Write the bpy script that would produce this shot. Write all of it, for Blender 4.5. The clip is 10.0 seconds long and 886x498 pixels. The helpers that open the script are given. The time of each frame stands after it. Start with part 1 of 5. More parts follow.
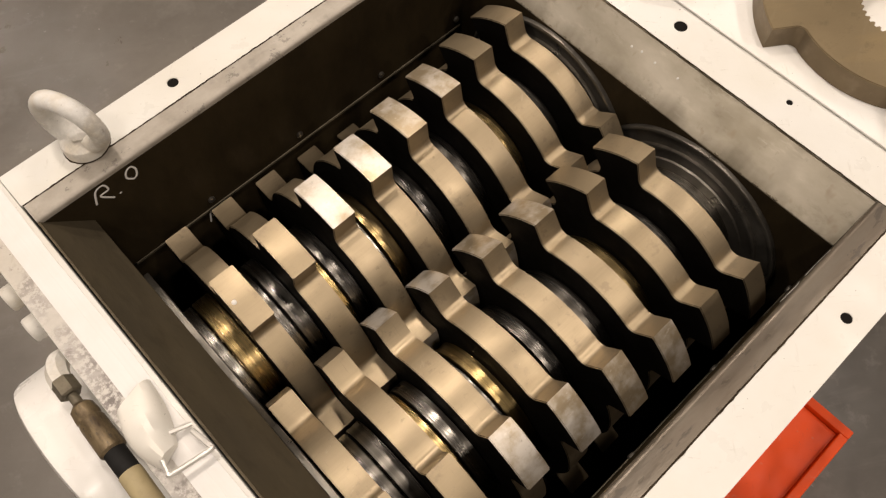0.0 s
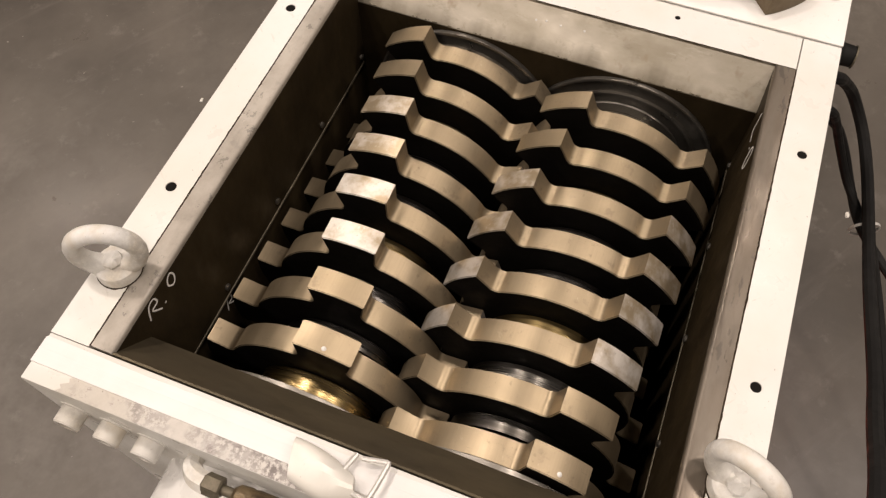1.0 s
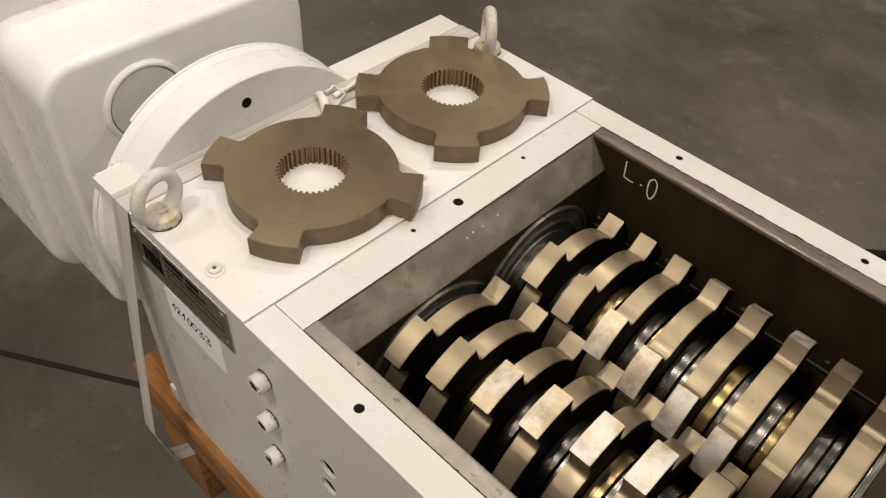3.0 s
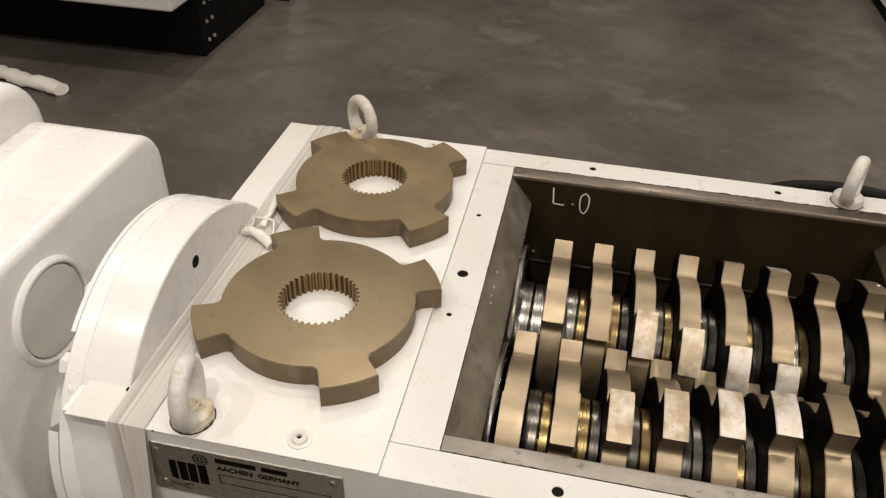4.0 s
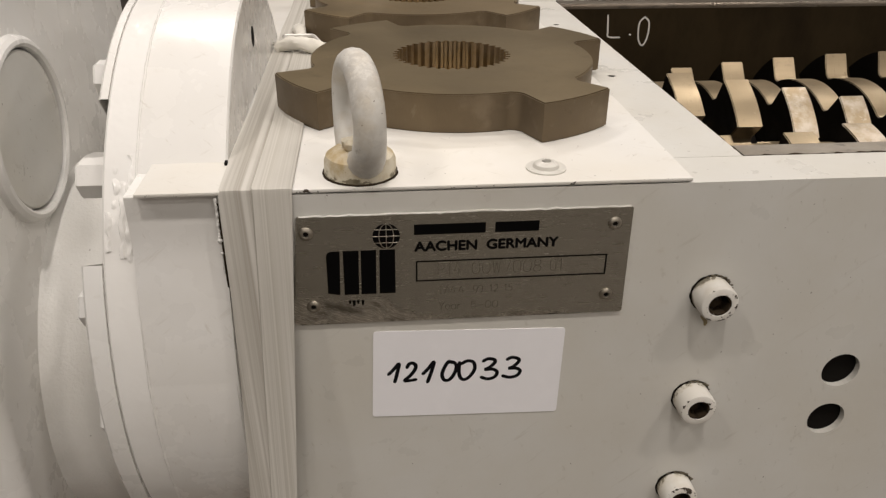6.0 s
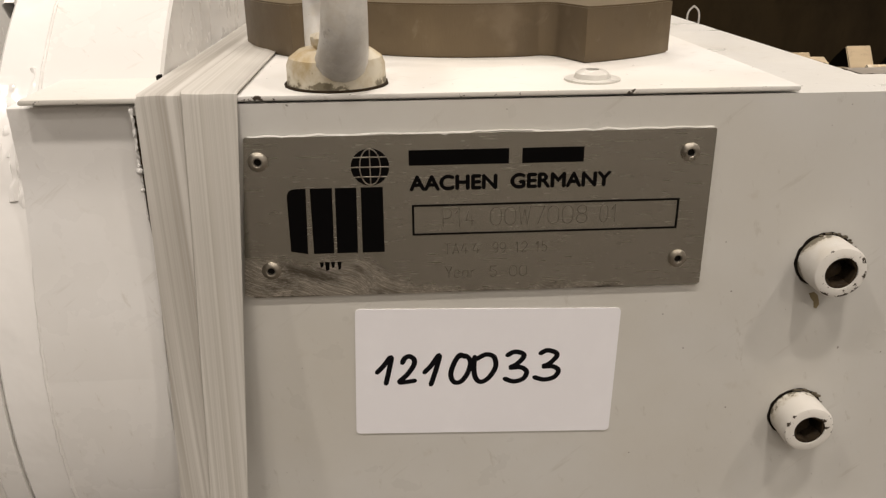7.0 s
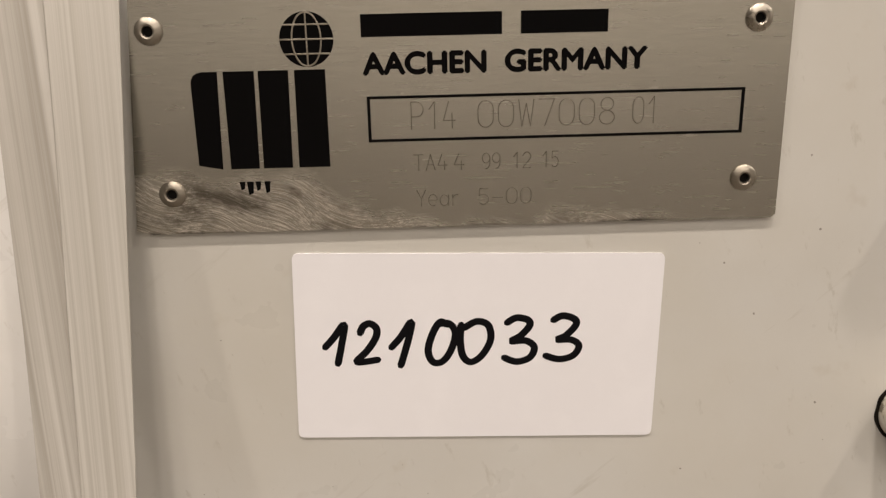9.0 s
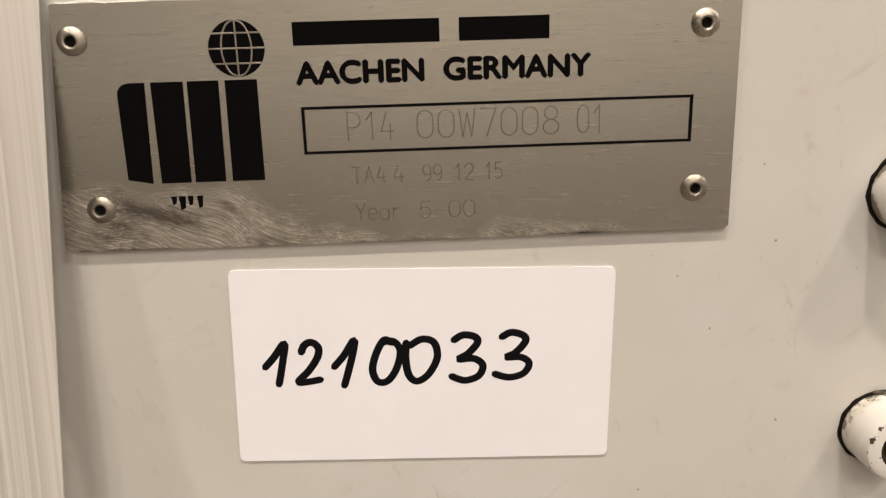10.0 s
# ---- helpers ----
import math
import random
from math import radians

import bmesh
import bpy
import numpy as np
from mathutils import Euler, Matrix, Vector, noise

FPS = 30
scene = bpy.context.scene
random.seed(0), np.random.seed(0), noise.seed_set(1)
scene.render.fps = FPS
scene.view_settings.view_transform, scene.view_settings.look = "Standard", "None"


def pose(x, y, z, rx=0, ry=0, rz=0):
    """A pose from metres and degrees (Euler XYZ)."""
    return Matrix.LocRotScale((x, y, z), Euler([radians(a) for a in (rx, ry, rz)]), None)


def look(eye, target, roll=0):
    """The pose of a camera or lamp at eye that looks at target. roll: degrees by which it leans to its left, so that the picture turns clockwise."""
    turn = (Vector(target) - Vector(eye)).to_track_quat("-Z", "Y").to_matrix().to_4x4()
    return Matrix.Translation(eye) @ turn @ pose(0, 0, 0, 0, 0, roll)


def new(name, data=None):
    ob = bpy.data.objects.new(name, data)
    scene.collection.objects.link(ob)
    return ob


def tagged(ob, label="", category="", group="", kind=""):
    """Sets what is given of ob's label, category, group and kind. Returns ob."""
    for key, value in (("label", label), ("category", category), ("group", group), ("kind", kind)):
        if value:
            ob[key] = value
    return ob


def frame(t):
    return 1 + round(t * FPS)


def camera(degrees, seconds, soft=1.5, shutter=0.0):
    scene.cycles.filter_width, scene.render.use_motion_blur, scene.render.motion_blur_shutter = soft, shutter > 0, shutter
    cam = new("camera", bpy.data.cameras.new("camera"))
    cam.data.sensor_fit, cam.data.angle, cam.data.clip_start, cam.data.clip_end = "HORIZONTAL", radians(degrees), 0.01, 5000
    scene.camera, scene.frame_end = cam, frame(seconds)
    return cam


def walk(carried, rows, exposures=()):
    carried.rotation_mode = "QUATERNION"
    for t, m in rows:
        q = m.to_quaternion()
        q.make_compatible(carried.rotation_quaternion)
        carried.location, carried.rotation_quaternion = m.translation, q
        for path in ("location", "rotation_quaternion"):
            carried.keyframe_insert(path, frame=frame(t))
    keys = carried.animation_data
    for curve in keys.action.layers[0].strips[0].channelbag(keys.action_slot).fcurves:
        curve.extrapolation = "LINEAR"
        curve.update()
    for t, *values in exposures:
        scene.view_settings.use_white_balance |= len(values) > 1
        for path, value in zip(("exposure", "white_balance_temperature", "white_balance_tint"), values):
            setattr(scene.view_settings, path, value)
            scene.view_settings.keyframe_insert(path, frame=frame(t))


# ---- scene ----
cam = camera(59.1, 10.0, soft=1.3)
PATH = [
    (0, (0.549, 0.529, 1.393), (-0.042, -0.106, -0.409), -0.4),
    (0.5, (0.621, 0.472, 1.404), (-0.123, -0.056, -0.376), 0.2),
    (1, (0.723, 0.424, 1.435), (-0.191, 0.064, -0.307), -0.4),
    (1.5, (0.698, 0.338, 1.437), (-0.355, 0.233, -0.261), 1.3),
    (2, (0.562, 0.173, 1.441), (-0.573, 0.443, -0.184), 3.6),
    (2.2, (0.53, 0.099, 1.457), (-0.594, 0.53, -0.14), 4.2),
    (3.3, (0.425, -0.333, 1.437), (-0.349, 0.907, 0.073), 3.6),
    (3.5, (0.34, -0.366, 1.42), (-0.314, 0.983, 0.096), 3.0),
    (4, (0.132, -0.421, 1.387), (-0.164, 1.149, 0.185), 1.9),
    (4.5, (0.063, -0.411, 1.299), (0.094, 1.232, 0.161), 2.0),
    (5, (-0.05, -0.381, 1.157), (0.174, 1.296, 0.091), 2.7),
    (5.5, (-0.153, -0.385, 1.049), (0.073, 1.331, 0.046), 2.0),
    (5.8, (-0.183, -0.399, 1.000), (0.018, 1.343, 0.038), 1.4),
    (6, (-0.183, -0.398, 0.973), (-0.007, 1.364, 0.044), 0.5),
    (6.2, (-0.174, -0.380, 0.952), (-0.028, 1.398, 0.049), 0.2),
    (7.3, (-0.16, -0.286, 0.836), (-0.061, 1.578, 0.118), -0.5),
    (7.5, (-0.155, -0.273, 0.825), (-0.059, 1.598, 0.126), -0.4),
    (8, (-0.144, -0.27, 0.822), (-0.073, 1.619, 0.169), -0.5),
    (8.5, (-0.145, -0.264, 0.809), (-0.073, 1.636, 0.19), -0.8),
    (9, (-0.144, -0.237, 0.78), (-0.092, 1.677, 0.202), -1.3),
    (9.5, (-0.133, -0.229, 0.775), (-0.076, 1.689, 0.212), -1.5),
    (10, (-0.127, -0.229, 0.778), (-0.066, 1.693, 0.229), -1.7),
]
EXPOSURES = [(0, -0.12, 6800, 13), (1.0, 0.0, 6610, 15), (1.6, 0.06, 6680, 15), (2.2, -0.16, 6550, 11), (3.3, -0.30, 6400, 9), (4.0, -0.25, 6350, 9), (5.0, -0.23, 6350, 9), (5.5, -0.36, 6280, 10), (6.2, -0.29, 6300, 10), (7.3, 0.0, 6550, 11), (8.5, 0.18, 6640, 12), (9.2, 0.44, 6640, 12), (10, 0.57, 6640, 12)]
walk(cam, [(t, look(eye, target, roll)) for t, eye, target, roll in PATH], EXPOSURES)

PHASE_F, PHASE_B = 30.0, 29.5

# ---------------------------------------------------------------- light
def lamp(name, x, y, z, size, watts, colour):
    d = bpy.data.lights.new(name, "AREA")
    d.shape, d.size, d.size_y, d.energy, d.color = "RECTANGLE", size[0], size[1], watts, colour
    ob = new(name, d)
    ob.matrix_world = pose(x, y, z)
    return ob


WARM = (1.0, 0.90, 0.805)
POWER = 56.0
# Unseen lamps; (0.1, -5.4) and (2.9, -5.6) only added to brighten the nameplate.
for lx, ly, share in ((1.9, -1.5, 1.0), (-0.3, -1.5, 1.35), (-2.6, -1.6, 1.1), (4.2, -1.5, 0.6), (1.5, -3.6, 0.5), (-1.4, -3.6, 0.7), (0.1, -5.4, 1.0), (1.9, 1.2, 0.8), (-0.3, 1.1, 0.7), (-2.6, 1.2, 0.7), (7.4, -0.7, 2.2), (3.6, 3.4, 0.9), (-1.1, 2.9, 1.15), (0.8, 4.4, 1.15), (2.9, -5.6, 1.1)):
    lamp("hall_lamp", lx, ly, 4.75, (0.22, 0.22), POWER * share, WARM)

world = bpy.data.worlds.new("hall_air")
scene.world = world
world.use_nodes = True
world.node_tree.nodes["Background"].inputs[0].default_value = (0.9, 0.82, 0.7, 1)
world.node_tree.nodes["Background"].inputs[1].default_value = 0.004


# ---------------------------------------------------------------- materials
class Mat:
    """A node material with short-hand for the common steps."""

    def __init__(self, name, base, rough=0.5, metal=0.0):
        self.m = bpy.data.materials.new(name)
        self.m.use_nodes = True
        self.t = self.m.node_tree
        self.b = self.t.nodes["Principled BSDF"]
        self.b.inputs["Base Color"].default_value = (*base, 1)
        self.b.inputs["Roughness"].default_value = rough
        self.b.inputs["Metallic"].default_value = metal
        self.b.inputs["Specular IOR Level"].default_value = 0.32 if max(base) > 0.08 else 0.06

    def n(self, kind, **values):
        node = self.t.nodes.new(kind)
        for k, v in values.items():
            node.inputs[k].default_value = v
        return node

    def link(self, a, b):
        self.t.links.new(a, b)

    def coords(self, scale=(1, 1, 1), local=False):
        if local:
            src = self.n("ShaderNodeTexCoord").outputs["Object"]
        else:
            src = self.n("ShaderNodeNewGeometry").outputs["Position"]
        mp = self.n("ShaderNodeMapping")
        mp.inputs["Scale"].default_value = scale
        self.link(src, mp.inputs["Vector"])
        return mp.outputs["Vector"]

    def turned(self, vec, turn, scale):
        """Coordinates first turned (degrees), then stretched."""
        for name, val in (("Rotation", tuple(radians(q) for q in turn)), ("Scale", scale)):
            mp = self.n("ShaderNodeMapping")
            mp.inputs[name].default_value = val
            self.link(vec, mp.inputs["Vector"])
            vec = mp.outputs["Vector"]
        return vec

    def noise(self, vec, scale, detail=4.0, rough=0.55):
        nd = self.n("ShaderNodeTexNoise", Scale=scale, Detail=detail, Roughness=rough)
        self.link(vec, nd.inputs["Vector"])
        return nd.outputs["Fac"]

    def ramp(self, fac, *stops):
        nd = self.n("ShaderNodeValToRGB")
        e = nd.color_ramp.elements
        while len(e) < len(stops):
            e.new(0.5)
        for k, (p, c) in zip(e, stops):
            k.position = p
            k.color = (*c, 1) if hasattr(c, "__len__") else (c, c, c, 1)
        self.link(fac, nd.inputs["Fac"])
        return nd.outputs["Color"]

    def mix(self, fac, a, b):
        nd = self.t.nodes.new("ShaderNodeMix")
        nd.data_type = "RGBA"
        for sock, v in ((nd.inputs[0], fac), (nd.inputs[6], a), (nd.inputs[7], b)):
            if hasattr(v, "links"):
                self.link(v, sock)
            elif hasattr(v, "__len__"):
                sock.default_value = (*v, 1)
            else:
                sock.default_value = v
        return nd.outputs[2]

    def maths(self, op, a, b, clamp=False):
        nd = self.t.nodes.new("ShaderNodeMath")
        nd.operation, nd.use_clamp = op, clamp
        for sock, v in zip(nd.inputs, (a, b)):
            if hasattr(v, "links"):
                self.link(v, sock)
            else:
                sock.default_value = v
        return nd.outputs[0]

    def axis(self, vec, i):
        nd = self.n("ShaderNodeSeparateXYZ")
        self.link(vec, nd.inputs[0])
        return nd.outputs[i]

    def set(self, name, socket):
        self.link(socket, self.b.inputs[name])
        return self

    def bump(self, height, strength, distance=0.001):
        nd = self.n("ShaderNodeBump", Strength=strength, Distance=distance)
        self.link(height, nd.inputs["Height"])
        self.link(nd.outputs["Normal"], self.b.inputs["Normal"])
        return self


def paint(name, base, rough=0.34, grime=0.35, peel=0.0, chips=None, rust=0.0, flaked=0.6, specks=0.8, crud=None, relief=0.24):
    """White machine paint: brushed-on film, yellowed stains, scuffs and specks. peel: flaked patches;
    chips: (axis, value, width) of an edge where the film has flaked; rust: brown-yellow stains;
    crud: (axis, value, width) of a foot with olive-brown specks of old oil."""
    m = Mat(name, base, rough)
    v = m.coords()
    big = m.noise(v, 9.0, 5)
    col = m.mix(m.ramp(big, (0.38, 0.0), (0.72, grime)), base, (base[0] * 0.86, base[1] * 0.80, base[2] * 0.68))
    fine = m.noise(v, 260.0, 2)
    col = m.mix(m.ramp(m.noise(v, 55.0, 3, 0.6), (0.66, 0.0), (0.78, 0.32)), col, (0.42, 0.37, 0.29))
    col = m.mix(m.ramp(m.noise(v, 330.0, 1), (0.765, 0.0), (0.79, specks)), col, (0.13, 0.11, 0.09))
    for turn, scale, amount in (((20, 35, 50), 30.0, 0.34), ((-60, 10, -35), 17.0, 0.28)):
        scuff = m.noise(m.turned(v, turn, (1, 11, 3)), scale, 5, 0.65)
        col = m.mix(m.ramp(scuff, (0.63, 0.0), (0.72, amount)), col, (base[0] * 0.60, base[1] * 0.56, base[2] * 0.49))
    col = m.mix(m.ramp(m.noise(v, 3.2, 6, 0.62), (0.44, 0.0), (0.70, 0.36)), col, (base[0] * 0.78, base[1] * 0.74, base[2] * 0.66))
    if rust:
        col = m.mix(m.ramp(m.noise(v, 42.0, 5, 0.65), (0.46, 0.0), (0.64, rust)), col, (0.40, 0.30, 0.15))
        col = m.mix(m.ramp(m.noise(v, 95.0, 4, 0.7), (0.665, 0.0), (0.70, rust)), col, (0.11, 0.075, 0.045))
    if chips:
        near = m.maths("ABSOLUTE", m.maths("SUBTRACT", m.axis(v, chips[0]), chips[1]), 0.0)
        band = m.maths("SUBTRACT", 1.0, m.maths("DIVIDE", near, chips[2]), True)
        flake = m.maths("GREATER_THAN", m.maths("MULTIPLY", m.noise(v, 120.0, 5, 0.7), band), flaked)
        col = m.mix(flake, col, (0.055, 0.042, 0.03))
    if crud:
        near = m.maths("ABSOLUTE", m.maths("SUBTRACT", m.axis(v, crud[0]), crud[1]), 0.0)
        band = m.maths("SUBTRACT", 1.0, m.maths("DIVIDE", near, crud[2]), True)
        spots = m.maths("MULTIPLY", m.ramp(m.noise(v, 105.0, 5, 0.7), (0.36, 0.0), (0.70, 1.0)), band)
        col = m.mix(m.ramp(spots, (0.16, 0.0), (0.34, 0.45)), col, (0.42, 0.37, 0.25))
        col = m.mix(m.ramp(spots, (0.32, 0.0), (0.40, 0.8)), col, (0.11, 0.09, 0.055))
    if peel:
        patch = m.noise(v, 15.0, 4, 0.6)
        speck = m.maths("MULTIPLY", m.ramp(m.noise(v, 190.0, 5, 0.72), (0.42, 0.0), (0.54, peel)), m.ramp(patch, (0.40, 0.06), (0.60, 1.0)))
        col = m.mix(speck, col, (0.105, 0.086, 0.08))
        col = m.mix(m.ramp(m.noise(v, 75.0, 5, 0.75), (0.60, 0.0), (0.66, 0.6 * peel)), col, (0.15, 0.12, 0.115))
    m.set("Base Color", col)
    m.set("Roughness", m.ramp(m.noise(v, 30.0, 4), (0.3, rough - 0.08), (0.7, rough + 0.14)))
    m.bump(m.maths("ADD", m.noise(v, 34.0, 3), m.maths("MULTIPLY", fine, 0.12)), relief, 0.0012)
    return m.m


def bare_steel(name, base, rough, streak=(1, 1, 1), stain=(0.2, 0.14, 0.08), amount=0.5, metal=0.85, dots=0.0, relief=0.25):
    m = Mat(name, base, rough, metal)
    v = m.coords(streak)
    col = m.mix(m.ramp(m.noise(v, 14.0, 6, 0.65), (0.40, 0.0), (0.70, amount)), base, stain)
    col = m.mix(m.ramp(m.noise(v, 90.0, 4), (0.55, 0.0), (0.75, 0.35)), col, (base[0] * 0.45, base[1] * 0.45, base[2] * 0.45))
    if dots:
        col = m.mix(m.ramp(m.noise(v, 60.0, 5, 0.7), (0.6, 0.0), (0.63, dots)), col, (0.05, 0.045, 0.04))
    m.set("Base Color", col)
    m.set("Roughness", m.ramp(m.noise(v, 40.0, 4), (0.3, max(0.05, rough - 0.12)), (0.75, min(1, rough + 0.2))))
    m.bump(m.noise(m.coords((streak[0] * 1, streak[1] * 1, streak[2] * 1)), 160.0, 4), relief, 0.0008)
    return m.m


def cutter_steel(name, base, rough, metal, vary=0.25, stain=(0.11, 0.075, 0.042)):
    """Hardened tool steel with a tan temper film, ground grain and oil stains; each piece a little different."""
    m = Mat(name, base, rough, metal)
    info = m.n("ShaderNodeObjectInfo")
    shift = m.n("ShaderNodeVectorMath")
    shift.operation = "ADD"
    m.link(m.coords(local=True), shift.inputs[0])
    m.link(m.maths("MULTIPLY", info.outputs["Random"], 7.0), shift.inputs[1])
    v = shift.outputs[0]
    col = m.mix(m.ramp(m.noise(v, 13.0, 6, 0.6), (0.35, 0.0), (0.72, 0.6)), base, stain)
    pale = (min(1, base[0] * 1.35), min(1, base[1] * 1.38), min(1, base[2] * 1.5))
    col = m.mix(m.ramp(m.noise(v, 48.0, 4), (0.56, 0.0), (0.7, vary)), col, pale)
    bright = (base[0] * 1.25, base[1] * 1.42, base[2] * 1.85)
    worn = m.maths("MULTIPLY", m.ramp(m.noise(v, 13.0, 6, 0.66), (0.52, 0.0), (0.62, 0.65)), info.outputs["Random"])
    col = m.mix(worn, col, bright)
    col = m.mix(m.ramp(m.noise(v, 130.0, 3), (0.68, 0.0), (0.76, 0.3)), col, (base[0] * 0.5, base[1] * 0.48, base[2] * 0.44))
    graze = m.noise(m.turned(v, (15, 40, 30), (1, 8, 3)), 34.0, 5, 0.7)
    col = m.mix(m.ramp(graze, (0.62, 0.0), (0.72, 0.35)), col, (base[0] * 1.55, base[1] * 1.65, base[2] * 1.9))
    m.set("Base Color", col)
    m.set("Roughness", m.ramp(m.noise(v, 35.0, 4), (0.3, rough - 0.1), (0.7, rough + 0.13)))
    m.bump(m.noise(m.coords((6, 1, 1), True), 240.0, 3), 0.2, 0.0006)
    return m.m


def loose_steel(name, base, sheen):
    """Flat-ground tool steel with an even temper film: broad faint stains, painted patches of warm sheen, a few wiped
    streaks, fine grinding lines.
    """
    m = Mat(name, base, 0.36, 0.7)
    v = m.coords()
    dim, warm = tuple(c * 0.66 for c in base), tuple(c * f for c, f in zip(base, (1.22, 1.17, 1.05)))
    col = m.mix(m.ramp(m.noise(v, 6.0, 5, 0.55), (0.36, 0.0), (0.68, 0.8)), base, dim)
    # warm lighter patches put lamp sheen into the colour
    col = m.mix(m.ramp(m.noise(m.turned(v, (0, 0, 35), (0.5, 2.0, 1)), 11.0, 4, 0.5), (0.52, 0.0), (0.68, sheen)), col, warm)
    wiped = m.noise(m.turned(v, (0, 0, -20), (0.4, 3.0, 1)), 24.0, 5, 0.65)
    col = m.mix(m.ramp(wiped, (0.60, 0.0), (0.72, 0.25)), col, tuple(c * f for c, f in zip(base, (1.25, 1.3, 1.45))))
    col = m.mix(m.ramp(m.noise(v, 70.0, 5, 0.7), (0.57, 0.0), (0.70, 0.42)), col, tuple(c * 0.55 for c in base))
    fine = m.noise(m.turned(v, (0, 0, 15), (1, 9, 1)), 260.0, 3, 0.6)
    m.set("Base Color", m.mix(m.ramp(fine, (0.4, 0.12), (0.65, 0.0)), col, dim))
    m.set("Roughness", m.ramp(m.noise(v, 14.0, 5, 0.6), (0.32, 0.31), (0.70, 0.42)))
    m.bump(fine, 0.08, 0.0003)
    return m.m


def ground_steel(name, base, rough=0.40, metal=0.8):
    """Tan tool steel ground across its width: fine lines along the axis, faint stains; each disc a little lighter or darker."""
    m = Mat(name, base, rough, metal)
    info = m.n("ShaderNodeObjectInfo")
    shift = m.n("ShaderNodeVectorMath")
    shift.operation = "ADD"
    m.link(m.coords(local=True), shift.inputs[0])
    m.link(m.maths("MULTIPLY", info.outputs["Random"], 7.0), shift.inputs[1])
    v = shift.outputs[0]
    lines = m.noise(m.turned(v, (0, 0, 0), (1, 1, 0.04)), 520.0, 3, 0.6)
    dim = tuple(c * 0.70 for c in base)
    col = m.mix(info.outputs["Random"], base, tuple(c * f for c, f in zip(base, (0.84, 0.83, 0.80))))
    col = m.mix(m.ramp(m.noise(v, 16.0, 4, 0.55), (0.36, 0.0), (0.70, 0.9)), col, dim)
    col = m.mix(m.ramp(lines, (0.35, 0.28), (0.60, 0.0)), col, dim)
    col = m.mix(m.ramp(m.noise(v, 120.0, 3), (0.68, 0.0), (0.76, 0.5)), col, tuple(c * 0.42 for c in base))
    col = m.mix(m.ramp(m.noise(m.turned(v, (15, 40, 30), (1, 8, 3)), 34.0, 5, 0.7), (0.64, 0.0), (0.72, 0.3)), col, tuple(min(1, c * f) for c, f in zip(base, (1.3, 1.4, 1.6))))
    scratch = m.noise(m.turned(v, (0, 0, 0), (0.12, 0.12, 2.2)), 330.0, 4, 0.72)
    col = m.mix(m.ramp(scratch, (0.64, 0.0), (0.72, 0.45)), col, tuple(c * f for c, f in zip(base, (0.46, 0.45, 0.46))))
    col = m.mix(m.ramp(m.noise(v, 55.0, 5, 0.7), (0.58, 0.0), (0.66, 0.5)), col, tuple(c * f for c, f in zip(base, (0.56, 0.55, 0.58))))
    m.set("Base Color", col)
    m.set("Roughness", m.ramp(m.noise(v, 30.0, 4), (0.3, rough - 0.06), (0.7, rough + 0.10)))
    m.bump(m.maths("ADD", lines, scratch), 0.16, 0.0004)
    return m.m


def end_steel(name):
    """Bare wall edge: bright rubbed steel, brown runs of rust, and ragged tongues of black grease with shade painted in
    along the foot.
    """
    m = Mat(name, (0.60, 0.55, 0.46), 0.36, 0.92)
    v = m.coords()
    y, z = m.axis(v, 1), m.axis(v, 2)
    col = m.mix(m.ramp(m.noise(m.coords((1, 0.5, 1)), 17.0, 5, 0.6), (0.38, 0.0), (0.68, 0.8)), (0.56, 0.51, 0.42), (0.33, 0.29, 0.215))
    col = m.mix(m.ramp(m.noise(m.coords((1, 1.0, 0.6)), 33.0, 3, 0.55), (0.63, 0.0), (0.71, 0.45)), col, (0.26, 0.17, 0.095))
    col = m.mix(m.ramp(m.noise(m.coords((1, 0.25, 1)), 75.0, 5, 0.7), (0.60, 0.0), (0.70, 0.28)), col, (0.74, 0.69, 0.60))
    col = m.mix(m.ramp(m.noise(m.coords((1, 0.45, 1)), 21.0, 6, 0.68), (0.52, 0.0), (0.66, 0.7)), col, (0.21, 0.185, 0.125))
    col = m.mix(m.ramp(m.noise(v, 62.0, 6, 0.74), (0.60, 0.0), (0.70, 0.28)), col, (0.16, 0.135, 0.095))
    col = m.mix(m.ramp(m.noise(m.coords((1, 1, 0.35)), 85.0, 5, 0.7), (0.62, 0.0), (0.70, 0.2)), col, (0.26, 0.19, 0.115))
    # one mask darkens the foot for both grease and the soft shade there
    tongue = m.maths("ADD", 0.7555, m.maths("MULTIPLY", m.ramp(m.noise(m.coords((0, 1, 0)), 11.0, 4, 0.6), (0.35, 0.0), (0.75, 1.0)), 0.026))
    grease = m.maths("MULTIPLY", m.maths("SUBTRACT", m.maths("ADD", tongue, m.maths("MULTIPLY", m.noise(v, 130.0, 4, 0.7), 0.006)), z), 42.0, True)
    col = m.mix(m.maths("MULTIPLY", grease, 0.8), col, (0.10, 0.083, 0.052))
    m.set("Base Color", col)
    m.set("Roughness", m.mix(grease, m.ramp(m.noise(v, 40.0, 4), (0.3, 0.38), (0.7, 0.52)), (0.6, 0.6, 0.6)))
    m.bump(m.noise(m.coords((1, 0.3, 1)), 160.0, 4), 0.10, 0.0006)
    return m.m


